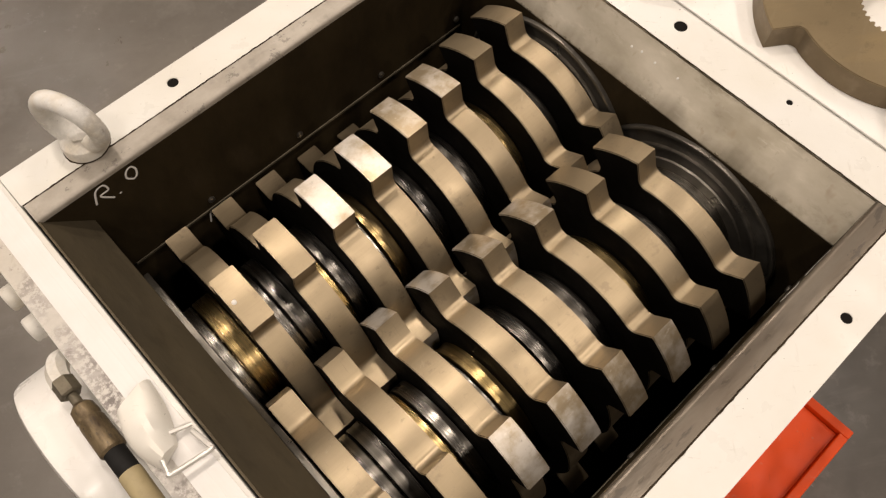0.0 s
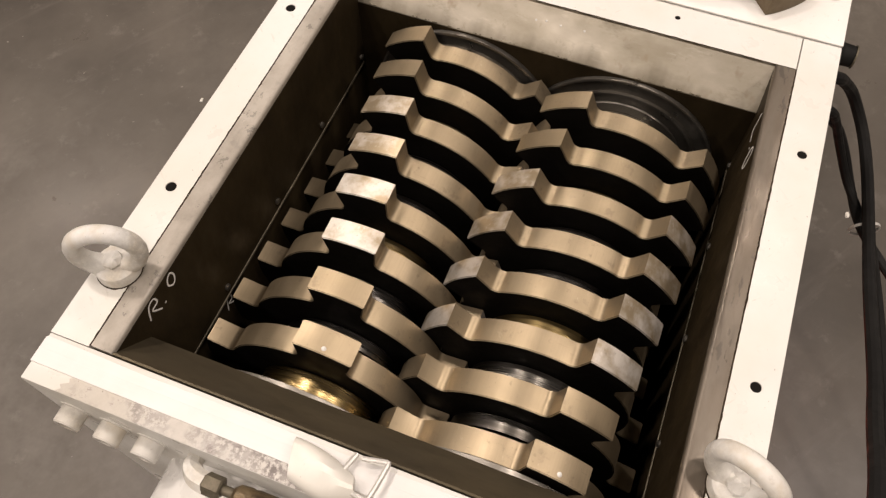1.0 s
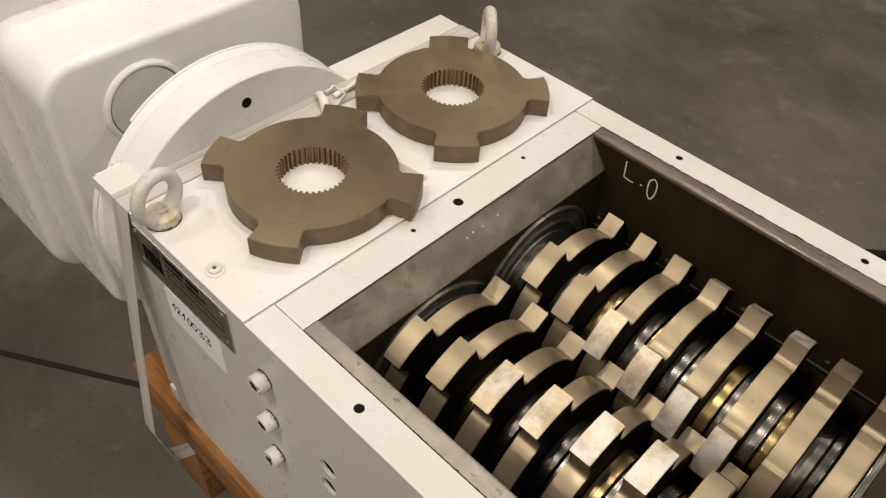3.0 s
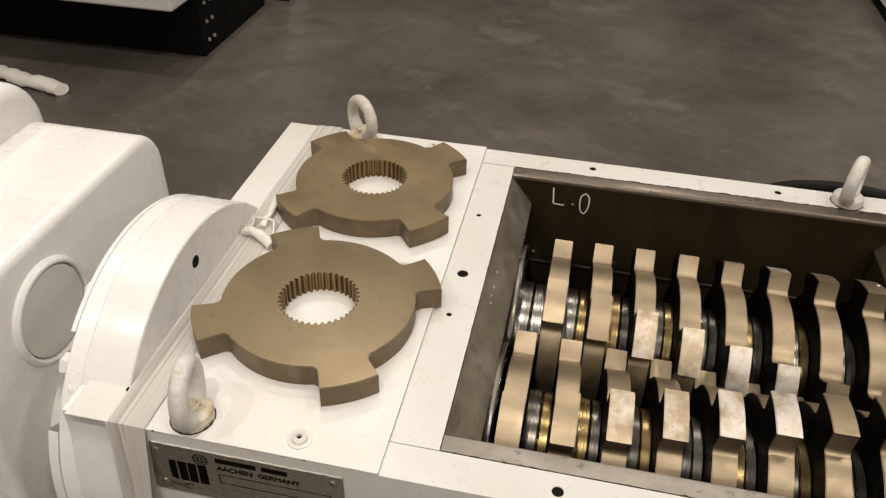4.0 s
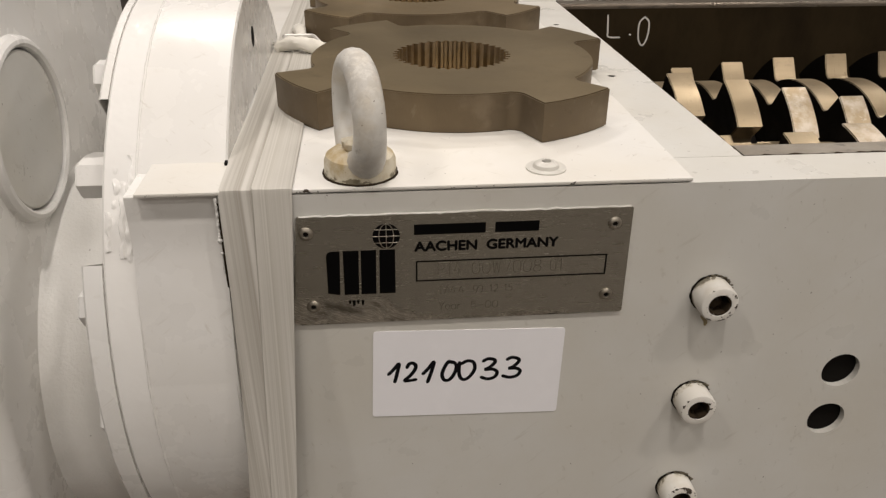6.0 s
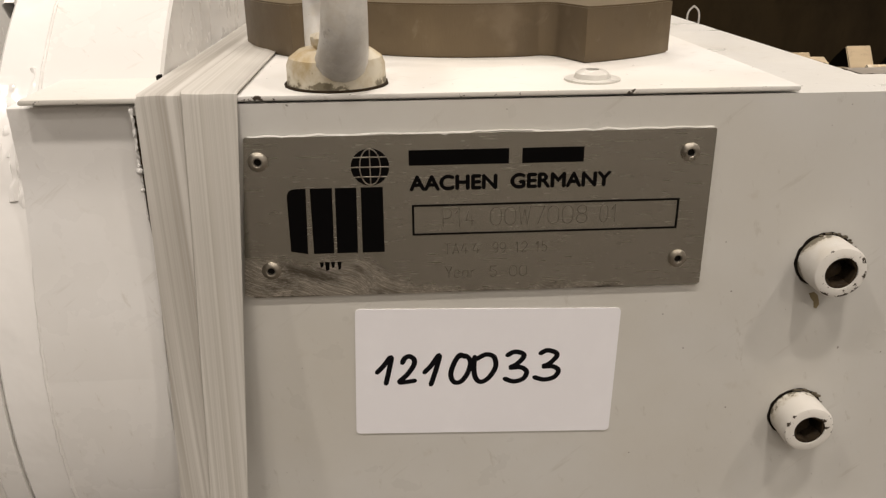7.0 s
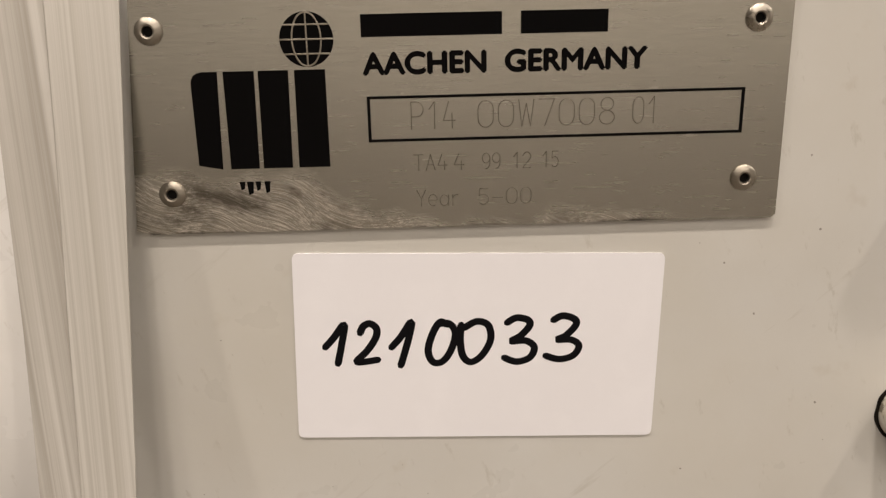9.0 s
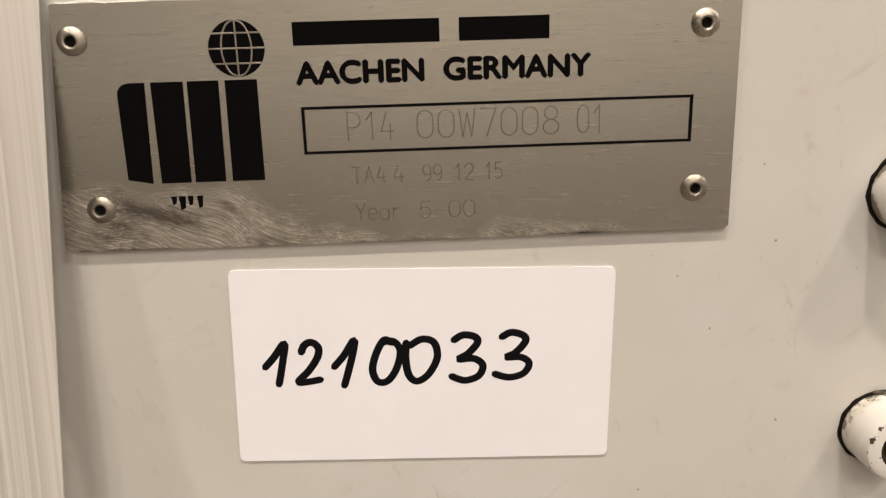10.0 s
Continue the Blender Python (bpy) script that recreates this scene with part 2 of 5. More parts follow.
def worn_tip(name, bare, tan, cover):
    """Tooth tips rubbed bare by use: pale bruised steel with smears, tan film left in patches. cover: share that is bare."""
    m = Mat(name, bare, 0.42, 0.7)
    info = m.n("ShaderNodeObjectInfo")
    shift = m.n("ShaderNodeVectorMath")
    shift.operation = "ADD"
    m.link(m.coords(local=True), shift.inputs[0])
    m.link(m.maths("MULTIPLY", info.outputs["Random"], 5.0), shift.inputs[1])
    v = shift.outputs[0]
    patch = m.noise(v, 42.0, 5, 0.62)
    col = m.mix(m.ramp(patch, (0.66 - 0.30 * cover, 1.0), (0.80 - 0.22 * cover, 0.0)), bare, tan)
    smear = m.noise(m.turned(v, (10, 25, 40), (1, 7, 2)), 60.0, 5, 0.7)
    col = m.mix(m.ramp(smear, (0.60, 0.0), (0.70, 0.6)), col, tuple(min(1, c * 1.25) for c in bare))
    col = m.mix(m.ramp(m.noise(v, 150.0, 4, 0.7), (0.62, 0.0), (0.70, 0.55)), col, tuple(c * 0.45 for c in bare))
    m.set("Base Color", col)
    m.set("Roughness", m.ramp(patch, (0.35, 0.32), (0.7, 0.55)))
    m.bump(m.maths("ADD", patch, smear), 0.25, 0.0008)
    return m.m


def polished_sleeve(name, tones):
    """Turned and polished sleeves: some bare steel, some brass-brown, some black with grease; fine rings round the
    axis.
    """
    m = Mat(name, (0.3, 0.28, 0.25), 0.2, 1.0)
    rnd = m.n("ShaderNodeObjectInfo").outputs["Random"]
    rings = m.noise(m.coords((1, 0.002, 0.002)), 420.0, 3, 0.6)
    grooves = m.noise(m.coords((1, 0.002, 0.002)), 2600.0, 2, 0.6)
    tone = m.ramp(rnd, *tones)
    col = m.mix(m.ramp(rings, (0.35, 0.55), (0.6, 0.0)), tone, (0.05, 0.042, 0.032))
    m.set("Base Color", col)
    m.set("Roughness", m.ramp(rings, (0.3, 0.34), (0.65, 0.25)))
    m.bump(grooves, 0.25, 0.0002)
    return m.m


WHITE = paint("white_machine_paint", (0.605, 0.598, 0.566), 0.32, 0.40)
COVER = paint("white_cover_paint", (0.68, 0.668, 0.637), 0.4, 0.45, 0.0, (1, -0.0005, 0.006))
EYEBASE = paint("yellowed_eye_base_paint", (0.61, 0.572, 0.475), 0.42, 0.9, 0.0, None, 0.9, crud=(2, 0.803, 0.009))
EYERING = paint("worn_eye_ring_paint", (0.62, 0.61, 0.58), 0.40, 0.6, 0.22, None, 0.3)
SCREWPAINT = paint("chipped_screw_paint", (0.73, 0.715, 0.675), 0.36, 0.4, 0.0, (1, -0.0150, 0.0042), 0.2, 0.515, crud=(1, 0.0, 0.0085))
GLOSSY = paint("gear_unit_gloss_paint", (0.73, 0.722, 0.70), 0.25, 0.15, specks=0.0, relief=0.12)
PEELED = paint("peeling_end_paint", (0.49, 0.47, 0.44), 0.5, 0.6, 0.85)
LINER_TOP = bare_steel("scuffed_liner_edge", (0.15, 0.13, 0.104), 0.34, (0.35, 1.3, 1.3), (0.11, 0.085, 0.062), 0.85, 0.6, 0.5)
DUSTY_EDGE = bare_steel("dusty_liner_edge", (0.33, 0.30, 0.255), 0.5, (1, 1.3, 1.3), (0.13, 0.108, 0.082), 0.6, 0.3, 0.45)
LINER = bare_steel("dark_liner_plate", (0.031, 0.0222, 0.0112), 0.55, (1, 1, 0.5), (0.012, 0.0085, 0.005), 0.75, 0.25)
END_WALL = end_steel("scuffed_end_edge")
# dark copy for the edge turned from the lamps: shade in the colour
SHADED_EDGE = bare_steel("shaded_olive_edge", (0.078, 0.063, 0.040), 0.42, (1, 0.5, 1.6), (0.05, 0.042, 0.03), 0.6, 0.4)
# greasy ring round screws; also the painted darkness under the rotors
DARK = bare_steel("black_grease_and_shade", (0.014, 0.0115, 0.009), 0.5, (1, 1, 1), (0.012, 0.009, 0.007), 0.5, 0.4)
TAN = (0.37, 0.295, 0.193)
RIM = ground_steel("ground_cutter_rim", TAN)
TIP_BARE = worn_tip("rubbed_bare_tip", (0.58, 0.535, 0.47), TAN, 1.0)
TIP_RUBBED = worn_tip("half_rubbed_tip", (0.56, 0.50, 0.42), TAN, 0.75)
# near-black: the shade between the mounted discs is put into this colour
SIDE_SHADE = cutter_steel("shaded_cutter_side", (0.0042, 0.0033, 0.0024), 0.6, 0.1, 0.2, (0.0024, 0.0019, 0.0014))
LOOSE = loose_steel("olive_loose_cutter", (0.232, 0.182, 0.108), 0.25)
# golden tone partly stands in for lamp sheen on this disc
GOLDEN = loose_steel("golden_sheen_cutter", (0.285, 0.218, 0.128), 0.9)
# stained, and darker than the faces: shade from overhead lamps painted in
LOOSE_RIM = cutter_steel("shaded_stained_rim", (0.19, 0.145, 0.09), 0.46, 0.6, 0.4, (0.075, 0.055, 0.034))
SLEEVE = polished_sleeve("polished_sleeve", ((0.0, (0.085, 0.08, 0.074)), (0.5, (0.16, 0.15, 0.133)), (1.0, (0.36, 0.34, 0.30))))
GILT = polished_sleeve("brass_brown_sleeve", ((0.0, (0.30, 0.215, 0.095)), (1.0, (0.45, 0.33, 0.135))))
CHROME = bare_steel("polished_shaft", (0.14, 0.12, 0.085), 0.24, (3, 1, 1), (0.22, 0.165, 0.085), 0.6, 1.0, 0.0, 0.01)
SEAL = bare_steel("machined_seal_ring", (0.20, 0.185, 0.16), 0.36, (1, 1, 1), (0.09, 0.078, 0.06), 0.6, 0.85)
ZINC = bare_steel("zinc_wire", (0.66, 0.64, 0.60), 0.42, (1, 1, 1), (0.40, 0.37, 0.33), 0.4, 0.6)
RIVET = bare_steel("steel_rivet", (0.43, 0.395, 0.335), 0.36, (3, 3, 3), (0.19, 0.16, 0.115), 0.8, 0.95)
RUSTY = bare_steel("caked_rusty_socket", (0.05, 0.036, 0.022), 0.75, (5, 5, 5), (0.016, 0.012, 0.008), 1.0, 0.2, 0.6)
NUT = bare_steel("dull_fitting", (0.14, 0.12, 0.085), 0.5, (6, 6, 6), (0.06, 0.05, 0.035), 0.6, 0.5)
BRASS = bare_steel("tarnished_brass", (0.20, 0.15, 0.085), 0.42, (6, 2.5, 6), (0.045, 0.03, 0.018), 1.0, 0.6, 0.6)
RUBBER = bare_steel("black_rubber", (0.012, 0.0115, 0.011), 0.5, (1, 1, 1), (0.025, 0.024, 0.022), 0.5, 0.0)
YELLOW = bare_steel("yellowed_hose", (0.33, 0.27, 0.15), 0.55, (1, 1, 1), (0.16, 0.12, 0.07), 0.6, 0.0)
INK = Mat("black_ink", (0.004, 0.0038, 0.0038), 0.5)
INK.b.inputs["Specular IOR Level"].default_value = 0.01
INK = INK.m
MARKER = Mat("black_marker", (0.005, 0.005, 0.006), 0.6).m
CHALK = Mat("white_chalk", (0.62, 0.6, 0.56), 0.9).m
ENGRAVED = Mat("engraved_line", (0.18, 0.165, 0.135), 0.4, 0.8).m
# near-black stand-in for the shade inside holes, sockets and rivets
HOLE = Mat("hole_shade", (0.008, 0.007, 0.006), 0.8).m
RED = paint("orange_red_paint", (0.80, 0.075, 0.005), 0.5, 0.12)
BLACKPAINT = bare_steel("black_plinth_paint", (0.007, 0.007, 0.007), 0.5, (1, 1, 1), (0.014, 0.013, 0.011), 0.4, 0.0)
CABINET = paint("cabinet_paint", (0.72, 0.71, 0.69), 0.36, 0.2)
PAPERWHITE = paint("crumpled_paper", (0.72, 0.70, 0.65), 0.8, 0.5)
TAPE = paint("greyed_tape", (0.50, 0.465, 0.40), 0.6, 0.6)
ORANGE = paint("orange_peel_scrap", (0.6, 0.26, 0.05), 0.6, 0.6)


def make_sticker():
    m = Mat("label_paper", (0.80, 0.775, 0.74), 0.45)
    v = m.coords()
    m.set("Base Color", m.mix(m.ramp(m.noise(v, 60.0, 3), (0.5, 0.0), (0.68, 0.5)), (0.835, 0.828, 0.85), (0.865, 0.858, 0.88)))
    m.set("Roughness", m.ramp(m.noise(v, 45.0, 3), (0.4, 0.35), (0.65, 0.6)))
    m.bump(m.noise(v, 70.0, 3), 0.12, 0.0008)
    return m.m


def make_strap():
    """Woven polyester strap: fine lengthwise threads, greyed."""
    m = Mat("woven_strap", (0.7, 0.66, 0.58), 0.5)
    v = m.coords((1, 0.003, 0.003))
    thread = m.noise(v, 880.0, 2, 0.6)
    broad = m.noise(v, 150.0, 3)
    col = m.mix(m.ramp(thread, (0.36, 0.0), (0.62, 1.0)), (0.425, 0.405, 0.362), (0.515, 0.496, 0.452))
    col = m.mix(m.ramp(broad, (0.46, 0.0), (0.64, 0.6)), col, (0.385, 0.36, 0.31))
    m.set("Base Color", col)
    m.bump(thread, 0.18, 0.0005)
    return m.m


def make_nameplate():
    """Brushed aluminium plate, ground bare along its lower edge; the thin shadow at that edge is painted on."""
    base, shade = (0.45, 0.43, 0.372), (0.385, 0.365, 0.31)
    m = Mat("nameplate_aluminium", base, 0.24, 0.95)
    v = m.coords()
    brushed = m.noise(m.coords((1, 1, 14)), 90.0, 3)
    col = m.mix(m.ramp(brushed, (0.35, 0.0), (0.65, 0.25)), base, shade)
    x, z = m.axis(v, 0), m.axis(v, 2)
    edge = m.noise(v, 55.0, 3)
    # height of the scraped zone above the lower edge: tall on one corner, thin elsewhere
    tall = m.ramp(m.maths("MULTIPLY", m.maths("ADD", x, 0.232), 5.0), (0.0, 0.0195), (0.10, 0.0185), (0.28, 0.0175), (0.37, 0.0055), (0.60, 0.0020), (0.64, 0.0065), (0.75, 0.0040), (1.0, 0.001))
    limit = m.maths("ADD", 0.7163, m.maths("ADD", tall, m.maths("MULTIPLY", m.maths("SUBTRACT", edge, 0.5), 0.013)))
    mask = m.maths("MULTIPLY", m.maths("SUBTRACT", limit, z), 220.0, True)
    bent = m.n("ShaderNodeVectorMath")
    bent.operation = "ADD"
    m.link(v, bent.inputs[0])
    m.link(m.maths("MULTIPLY", m.noise(v, 26.0, 1), 0.022), bent.inputs[1])
    lines = m.noise(m.turned(bent.outputs[0], (0, -22, 0), (0.022, 1, 1.6)), 1500.0, 4, 0.8)
    dirt = m.noise(m.turned(v, (0, -20, 0), (0.6, 1, 1.4)), 62.0, 5, 0.7)
    raw = m.mix(m.ramp(lines, (0.47, 0.0), (0.64, 1.0)), (0.38, 0.35, 0.29), (0.86, 0.82, 0.74))
    raw = m.mix(m.ramp(dirt, (0.50, 0.0), (0.68, 0.85)), raw, (0.10, 0.086, 0.066))
    # dark line in place of the shadow along the plate's lower edge
    edge_shadow = m.maths("MULTIPLY", m.maths("SUBTRACT", m.maths("ADD", 0.7158, m.maths("MULTIPLY", m.ramp(m.noise(m.coords((1, 1, 0.4)), 60.0, 4, 0.65), (0.35, 0.0), (0.70, 1.0)), 0.0020)), z), 900.0, True)
    raw = m.mix(edge_shadow, raw, (0.05, 0.042, 0.032))
    m.set("Base Color", m.mix(mask, col, raw))
    m.set("Roughness", m.mix(mask, m.ramp(brushed, (0.3, 0.22), (0.7, 0.28)), (0.3, 0.3, 0.3)))
    m.bump(m.maths("ADD", m.maths("MULTIPLY", brushed, 0.04), m.maths("MULTIPLY", lines, m.maths("MULTIPLY", mask, 1.0))), 0.35, 0.0005)
    return m.m


def make_floor():
    """Sealed concrete: broad clouds, darker worn patches, pale dust and small scars."""
    m = Mat("sealed_concrete", (0.2, 0.185, 0.17), 0.32)
    v = m.coords()
    cloud = m.noise(v, 0.9, 7, 0.62)
    mid = m.noise(v, 4.5, 7, 0.66)
    col = m.mix(m.ramp(cloud, (0.34, 0.0), (0.68, 1.0)), (0.058, 0.0500, 0.0412), (0.142, 0.1255, 0.1055))
    col = m.mix(m.ramp(mid, (0.45, 0.0), (0.70, 0.5)), col, (0.058, 0.0495, 0.040))
    col = m.mix(m.ramp(m.noise(v, 2.2, 6, 0.7), (0.54, 0.0), (0.72, 0.65)), col, (0.188, 0.168, 0.145))
    col = m.mix(m.ramp(m.noise(v, 17.0, 6, 0.7), (0.58, 0.0), (0.70, 0.35)), col, (0.20, 0.18, 0.158))
    col = m.mix(m.ramp(m.noise(v, 38.0, 3, 0.6), (0.71, 0.0), (0.75, 0.5)), col, (0.33, 0.30, 0.27))
    smear = m.noise(m.turned(v, (0, 0, 32), (0.5, 3.2, 1)), 5.0, 6, 0.68)
    col = m.mix(m.ramp(smear, (0.57, 0.0), (0.70, 0.25)), col, (0.165, 0.147, 0.128))
    m.set("Base Color", col)
    m.set("Roughness", m.ramp(mid, (0.3, 0.25), (0.7, 0.42)))
    m.bump(m.noise(v, 45.0, 5), 0.12, 0.002)
    return m.m


def make_wood():
    m = Mat("stained_pallet_wood", (0.42, 0.19, 0.06), 0.6)
    v = m.coords((0.6, 7, 7))
    g = m.noise(v, 11.0, 5, 0.6)
    col = m.mix(m.ramp(g, (0.35, 0.0), (0.65, 1.0)), (0.17, 0.066, 0.018), (0.34, 0.155, 0.045))
    m.set("Base Color", col)
    m.bump(g, 0.4, 0.002)
    return m.m


def make_plaster(name, base):
    m = Mat(name, base, 0.8)
    v = m.coords()
    m.set("Base Color", m.mix(m.ramp(m.noise(v, 0.8, 5), (0.4, 0.0), (0.7, 0.5)), base, tuple(c * 0.75 for c in base)))
    return m.m


def make_smooth_strap():
    m = Mat("flat_strap", (0.66, 0.64, 0.60), 0.42)
    v = m.coords((1, 0.004, 0.004))
    col = m.mix(m.ramp(m.noise(v, 700.0, 2), (0.3, 0.0), (0.7, 0.1)), (0.62, 0.607, 0.585), (0.46, 0.435, 0.40))
    m.set("Base Color", m.mix(m.ramp(m.noise(m.coords(), 18.0, 4), (0.5, 0.0), (0.7, 0.35)), col, (0.55, 0.52, 0.47)))
    return m.m


def make_worn_strap():
    """The strap's under layer: greyed, limp cloth with a few pale threads that run aslant."""
    m = Mat("greyed_strap", (0.46, 0.44, 0.4), 0.55)
    v = m.turned(m.coords(), (0, 3.0, 0), (1, 0.004, 0.004))
    col = m.mix(m.ramp(m.noise(v, 190.0, 5, 0.7), (0.38, 0.0), (0.62, 1.0)), (0.52, 0.50, 0.458), (0.29, 0.268, 0.228))
    col = m.mix(m.ramp(m.noise(v, 760.0, 2, 0.6), (0.62, 0.0), (0.72, 0.5)), col, (0.56, 0.54, 0.495))
    m.set("Base Color", m.mix(m.ramp(m.noise(m.coords(), 14.0, 4), (0.48, 0.0), (0.70, 0.35)), col, (0.38, 0.355, 0.31)))
    m.bump(m.noise(v, 760.0, 2, 0.6), 0.25, 0.0005)
    return m.m


def make_cast():
    """Rough sand-cast iron under white paint."""
    m = Mat("rough_cast_paint", (0.68, 0.67, 0.64), 0.45)
    v = m.coords()
    col = m.mix(m.ramp(m.noise(v, 12.0, 5), (0.42, 0.0), (0.70, 0.5)), (0.70, 0.69, 0.66), (0.52, 0.50, 0.46))
    m.set("Base Color", m.mix(m.ramp(m.noise(v, 160.0, 2), (0.74, 0.0), (0.78, 0.7)), col, (0.12, 0.10, 0.08)))
    m.bump(m.maths("ADD", m.noise(v, 420.0, 3, 0.6), m.maths("MULTIPLY", m.noise(v, 70.0, 2), 0.8)), 0.35, 0.0016)
    return m.m


def make_sealed():
    """Thick glossy paint and sealant, run and lumpy."""
    m = Mat("lumpy_gloss_sealant", (0.76, 0.75, 0.725), 0.16)
    v = m.coords()
    m.set("Base Color", m.mix(m.ramp(m.noise(v, 11.0, 5), (0.42, 0.0), (0.70, 0.3)), (0.77, 0.76, 0.735), (0.62, 0.595, 0.55)))
    m.bump(m.maths("ADD", m.noise(v, 75.0, 2, 0.5), m.noise(v, 22.0, 2, 0.5)), 0.2, 0.003)
    return m.m


SEALED = make_sealed()
CAST = make_cast()
JOINT = make_plaster("worn_joint_filler", (0.026, 0.0235, 0.02))
STRAP2 = make_smooth_strap()
GREYSTRAP = make_worn_strap()
BOREMAT = cutter_steel("ground_bore", (0.27, 0.185, 0.09), 0.4, 0.8)
STICKER, STRAP, PLATE, FLOOR, WOOD = make_sticker(), make_strap(), make_nameplate(), make_floor(), make_wood()
# made pale so that an unseen wall brightens the nameplate's reflection
PALE = make_plaster("pale_bounce_plaster", (0.80, 0.775, 0.74))
PLASTER, CEIL = make_plaster("hall_wall_plaster", (0.13, 0.12, 0.11)), make_plaster("hall_ceiling_panel", (0.07, 0.066, 0.06))


# ---------------------------------------------------------------- mesh helpers
def thing(name, label, category, group="", kind="", at=(0, 0, 0)):
    ob = new(name)
    ob.location = at
    return tagged(ob, label, category, group, kind)


def mesh_of(bm, mats, smooth=False, name="mesh"):
    me = bpy.data.meshes.new(name)
    bmesh.ops.recalc_face_normals(bm, faces=bm.faces[:])
    if smooth:
        for f in bm.faces:
            f.smooth = True
        for e in bm.edges:
            e.smooth = len(e.link_faces) == 2 and e.calc_face_angle(0) < radians(32)
    bm.to_mesh(me)
    bm.free()
    for mt in (mats if isinstance(mats, (list, tuple)) else (mats,)):
        me.materials.append(mt)
    return me


def part(name, bm, mats, parent=None, label="", smooth=True, m=None):
    """Links a bmesh (or a finished mesh) as one object under a thing or a part; its data lie in world metres."""
    me = bm if isinstance(bm, bpy.types.Mesh) else mesh_of(bm, mats, smooth, name)
    ob = new(name, me)
    if m is not None:
        ob.matrix_basis = m
    if parent is not None:
        ob.parent = parent
    if label:
        ob["label"] = label
    return ob


def box(x0, x1, y0, y1, z0, z1, bevel=0.0, seg=2, bm=None):
    b = bm or bmesh.new()
    r = bmesh.ops.create_cube(b, size=1.0)
    for v in r["verts"]:
        v.co = Vector((x0 + (v.co.x + 0.5) * (x1 - x0), y0 + (v.co.y + 0.5) * (y1 - y0), z0 + (v.co.z + 0.5) * (z1 - z0)))
    if bevel:
        es = {e for v in r["verts"] for e in v.link_edges}
        bmesh.ops.bevel(b, geom=list(es), offset=bevel, segments=seg, affect="EDGES", profile=0.5, clamp_overlap=True)
    return b


def lathe(profile, axis="x", centre=(0, 0, 0), n=48, bm=None, close=False, start=0.0, sweep=360.0):
    """Turns a profile of (along, radius) round an axis through centre."""
    b = bm or bmesh.new()
    full = sweep >= 359.9
    cols = n if full else n + 1
    rings = []
    for a, r in profile:
        row = []
        for k in range(cols):
            t = radians(start + sweep * k / n)
            c, s = r * math.cos(t), r * math.sin(t)
            p = {"x": (a, c, s), "y": (c, a, s), "z": (c, s, a)}[axis]
            row.append(b.verts.new(Vector(p) + Vector(centre)))
        rings.append(row)
    pairs = list(zip(rings, rings[1:])) + ([(rings[-1], rings[0])] if close else [])
    for p, q in pairs:
        for k in range(n if full else n):
            j = (k + 1) % cols
            if not full and k == n:
                continue
            try:
                b.faces.new((p[k], p[j], q[j], q[k]))
            except ValueError:
                pass
    if full and not close:
        for row in (rings[0], rings[-1]):
            if (row[0].co - row[n // 2].co).length > 1e-5:
                b.faces.new(row)
    return b


def tube(points, r, n=10, bm=None, flat=1.0, smooth_steps=0):
    """A round (or flattened) rod along points; smooth_steps adds Catmull-Rom points between."""
    pts = [Vector(p) for p in points]
    if smooth_steps:
        out = []
        for i in range(len(pts) - 1):
            p0, p1, p2, p3 = pts[max(i - 1, 0)], pts[i], pts[i + 1], pts[min(i + 2, len(pts) - 1)]
            for k in range(smooth_steps):
                t = k / smooth_steps
                out.append(0.5 * (2 * p1 + (p2 - p0) * t + (2 * p0 - 5 * p1 + 4 * p2 - p3) * t * t + (3 * p1 - p0 - 3 * p2 + p3) * t ** 3))
        pts = out + [pts[-1]]
    b = bm or bmesh.new()
    d = (pts[1] - pts[0]).normalized()
    side = d.orthogonal().normalized()
    rows = []
    for i, p in enumerate(pts):
        d = (pts[min(i + 1, len(pts) - 1)] - pts[max(i - 1, 0)]).normalized()
        side = (side - d * side.dot(d)).normalized()
        up = d.cross(side)
        rows.append([b.verts.new(p + (side * math.cos(a) + up * math.sin(a) * flat) * r) for a in (2 * math.pi * k / n for k in range(n))])
    for p, q in zip(rows, rows[1:]):
        for k in range(n):
            b.faces.new((p[k], p[(k + 1) % n], q[(k + 1) % n], q[k]))
    b.faces.new(rows[0]), b.faces.new(rows[-1])
    return b


def holed(u0, u1, v0, v1, holes, thick, to3, n=20):
    """A plate with round holes right through it. to3(u, v, w): plate coordinates to metres, w from 0 to thick."""
    b = bmesh.new()
    loops = [[(u0, v0), (u1, v0), (u1, v1), (u0, v1)]]
    for hu, hv, r in holes:
        loops.append([(hu + r * math.cos(2 * math.pi * k / n), hv + r * math.sin(2 * math.pi * k / n)) for k in range(n)])
    edges = []
    for lp in loops:
        vs = [b.verts.new((u, v, 0)) for u, v in lp]
        edges += [b.edges.new((vs[k], vs[(k + 1) % len(vs)])) for k in range(len(vs))]
    bmesh.ops.triangle_fill(b, use_beauty=True, use_dissolve=False, edges=edges, normal=(0, 0, 1))
    r = bmesh.ops.extrude_face_region(b, geom=b.faces[:])
    for v in (g for g in r["geom"] if isinstance(g, bmesh.types.BMVert)):
        v.co.z = thick
    for v in b.verts:
        v.co = Vector(to3(*v.co))
    return b


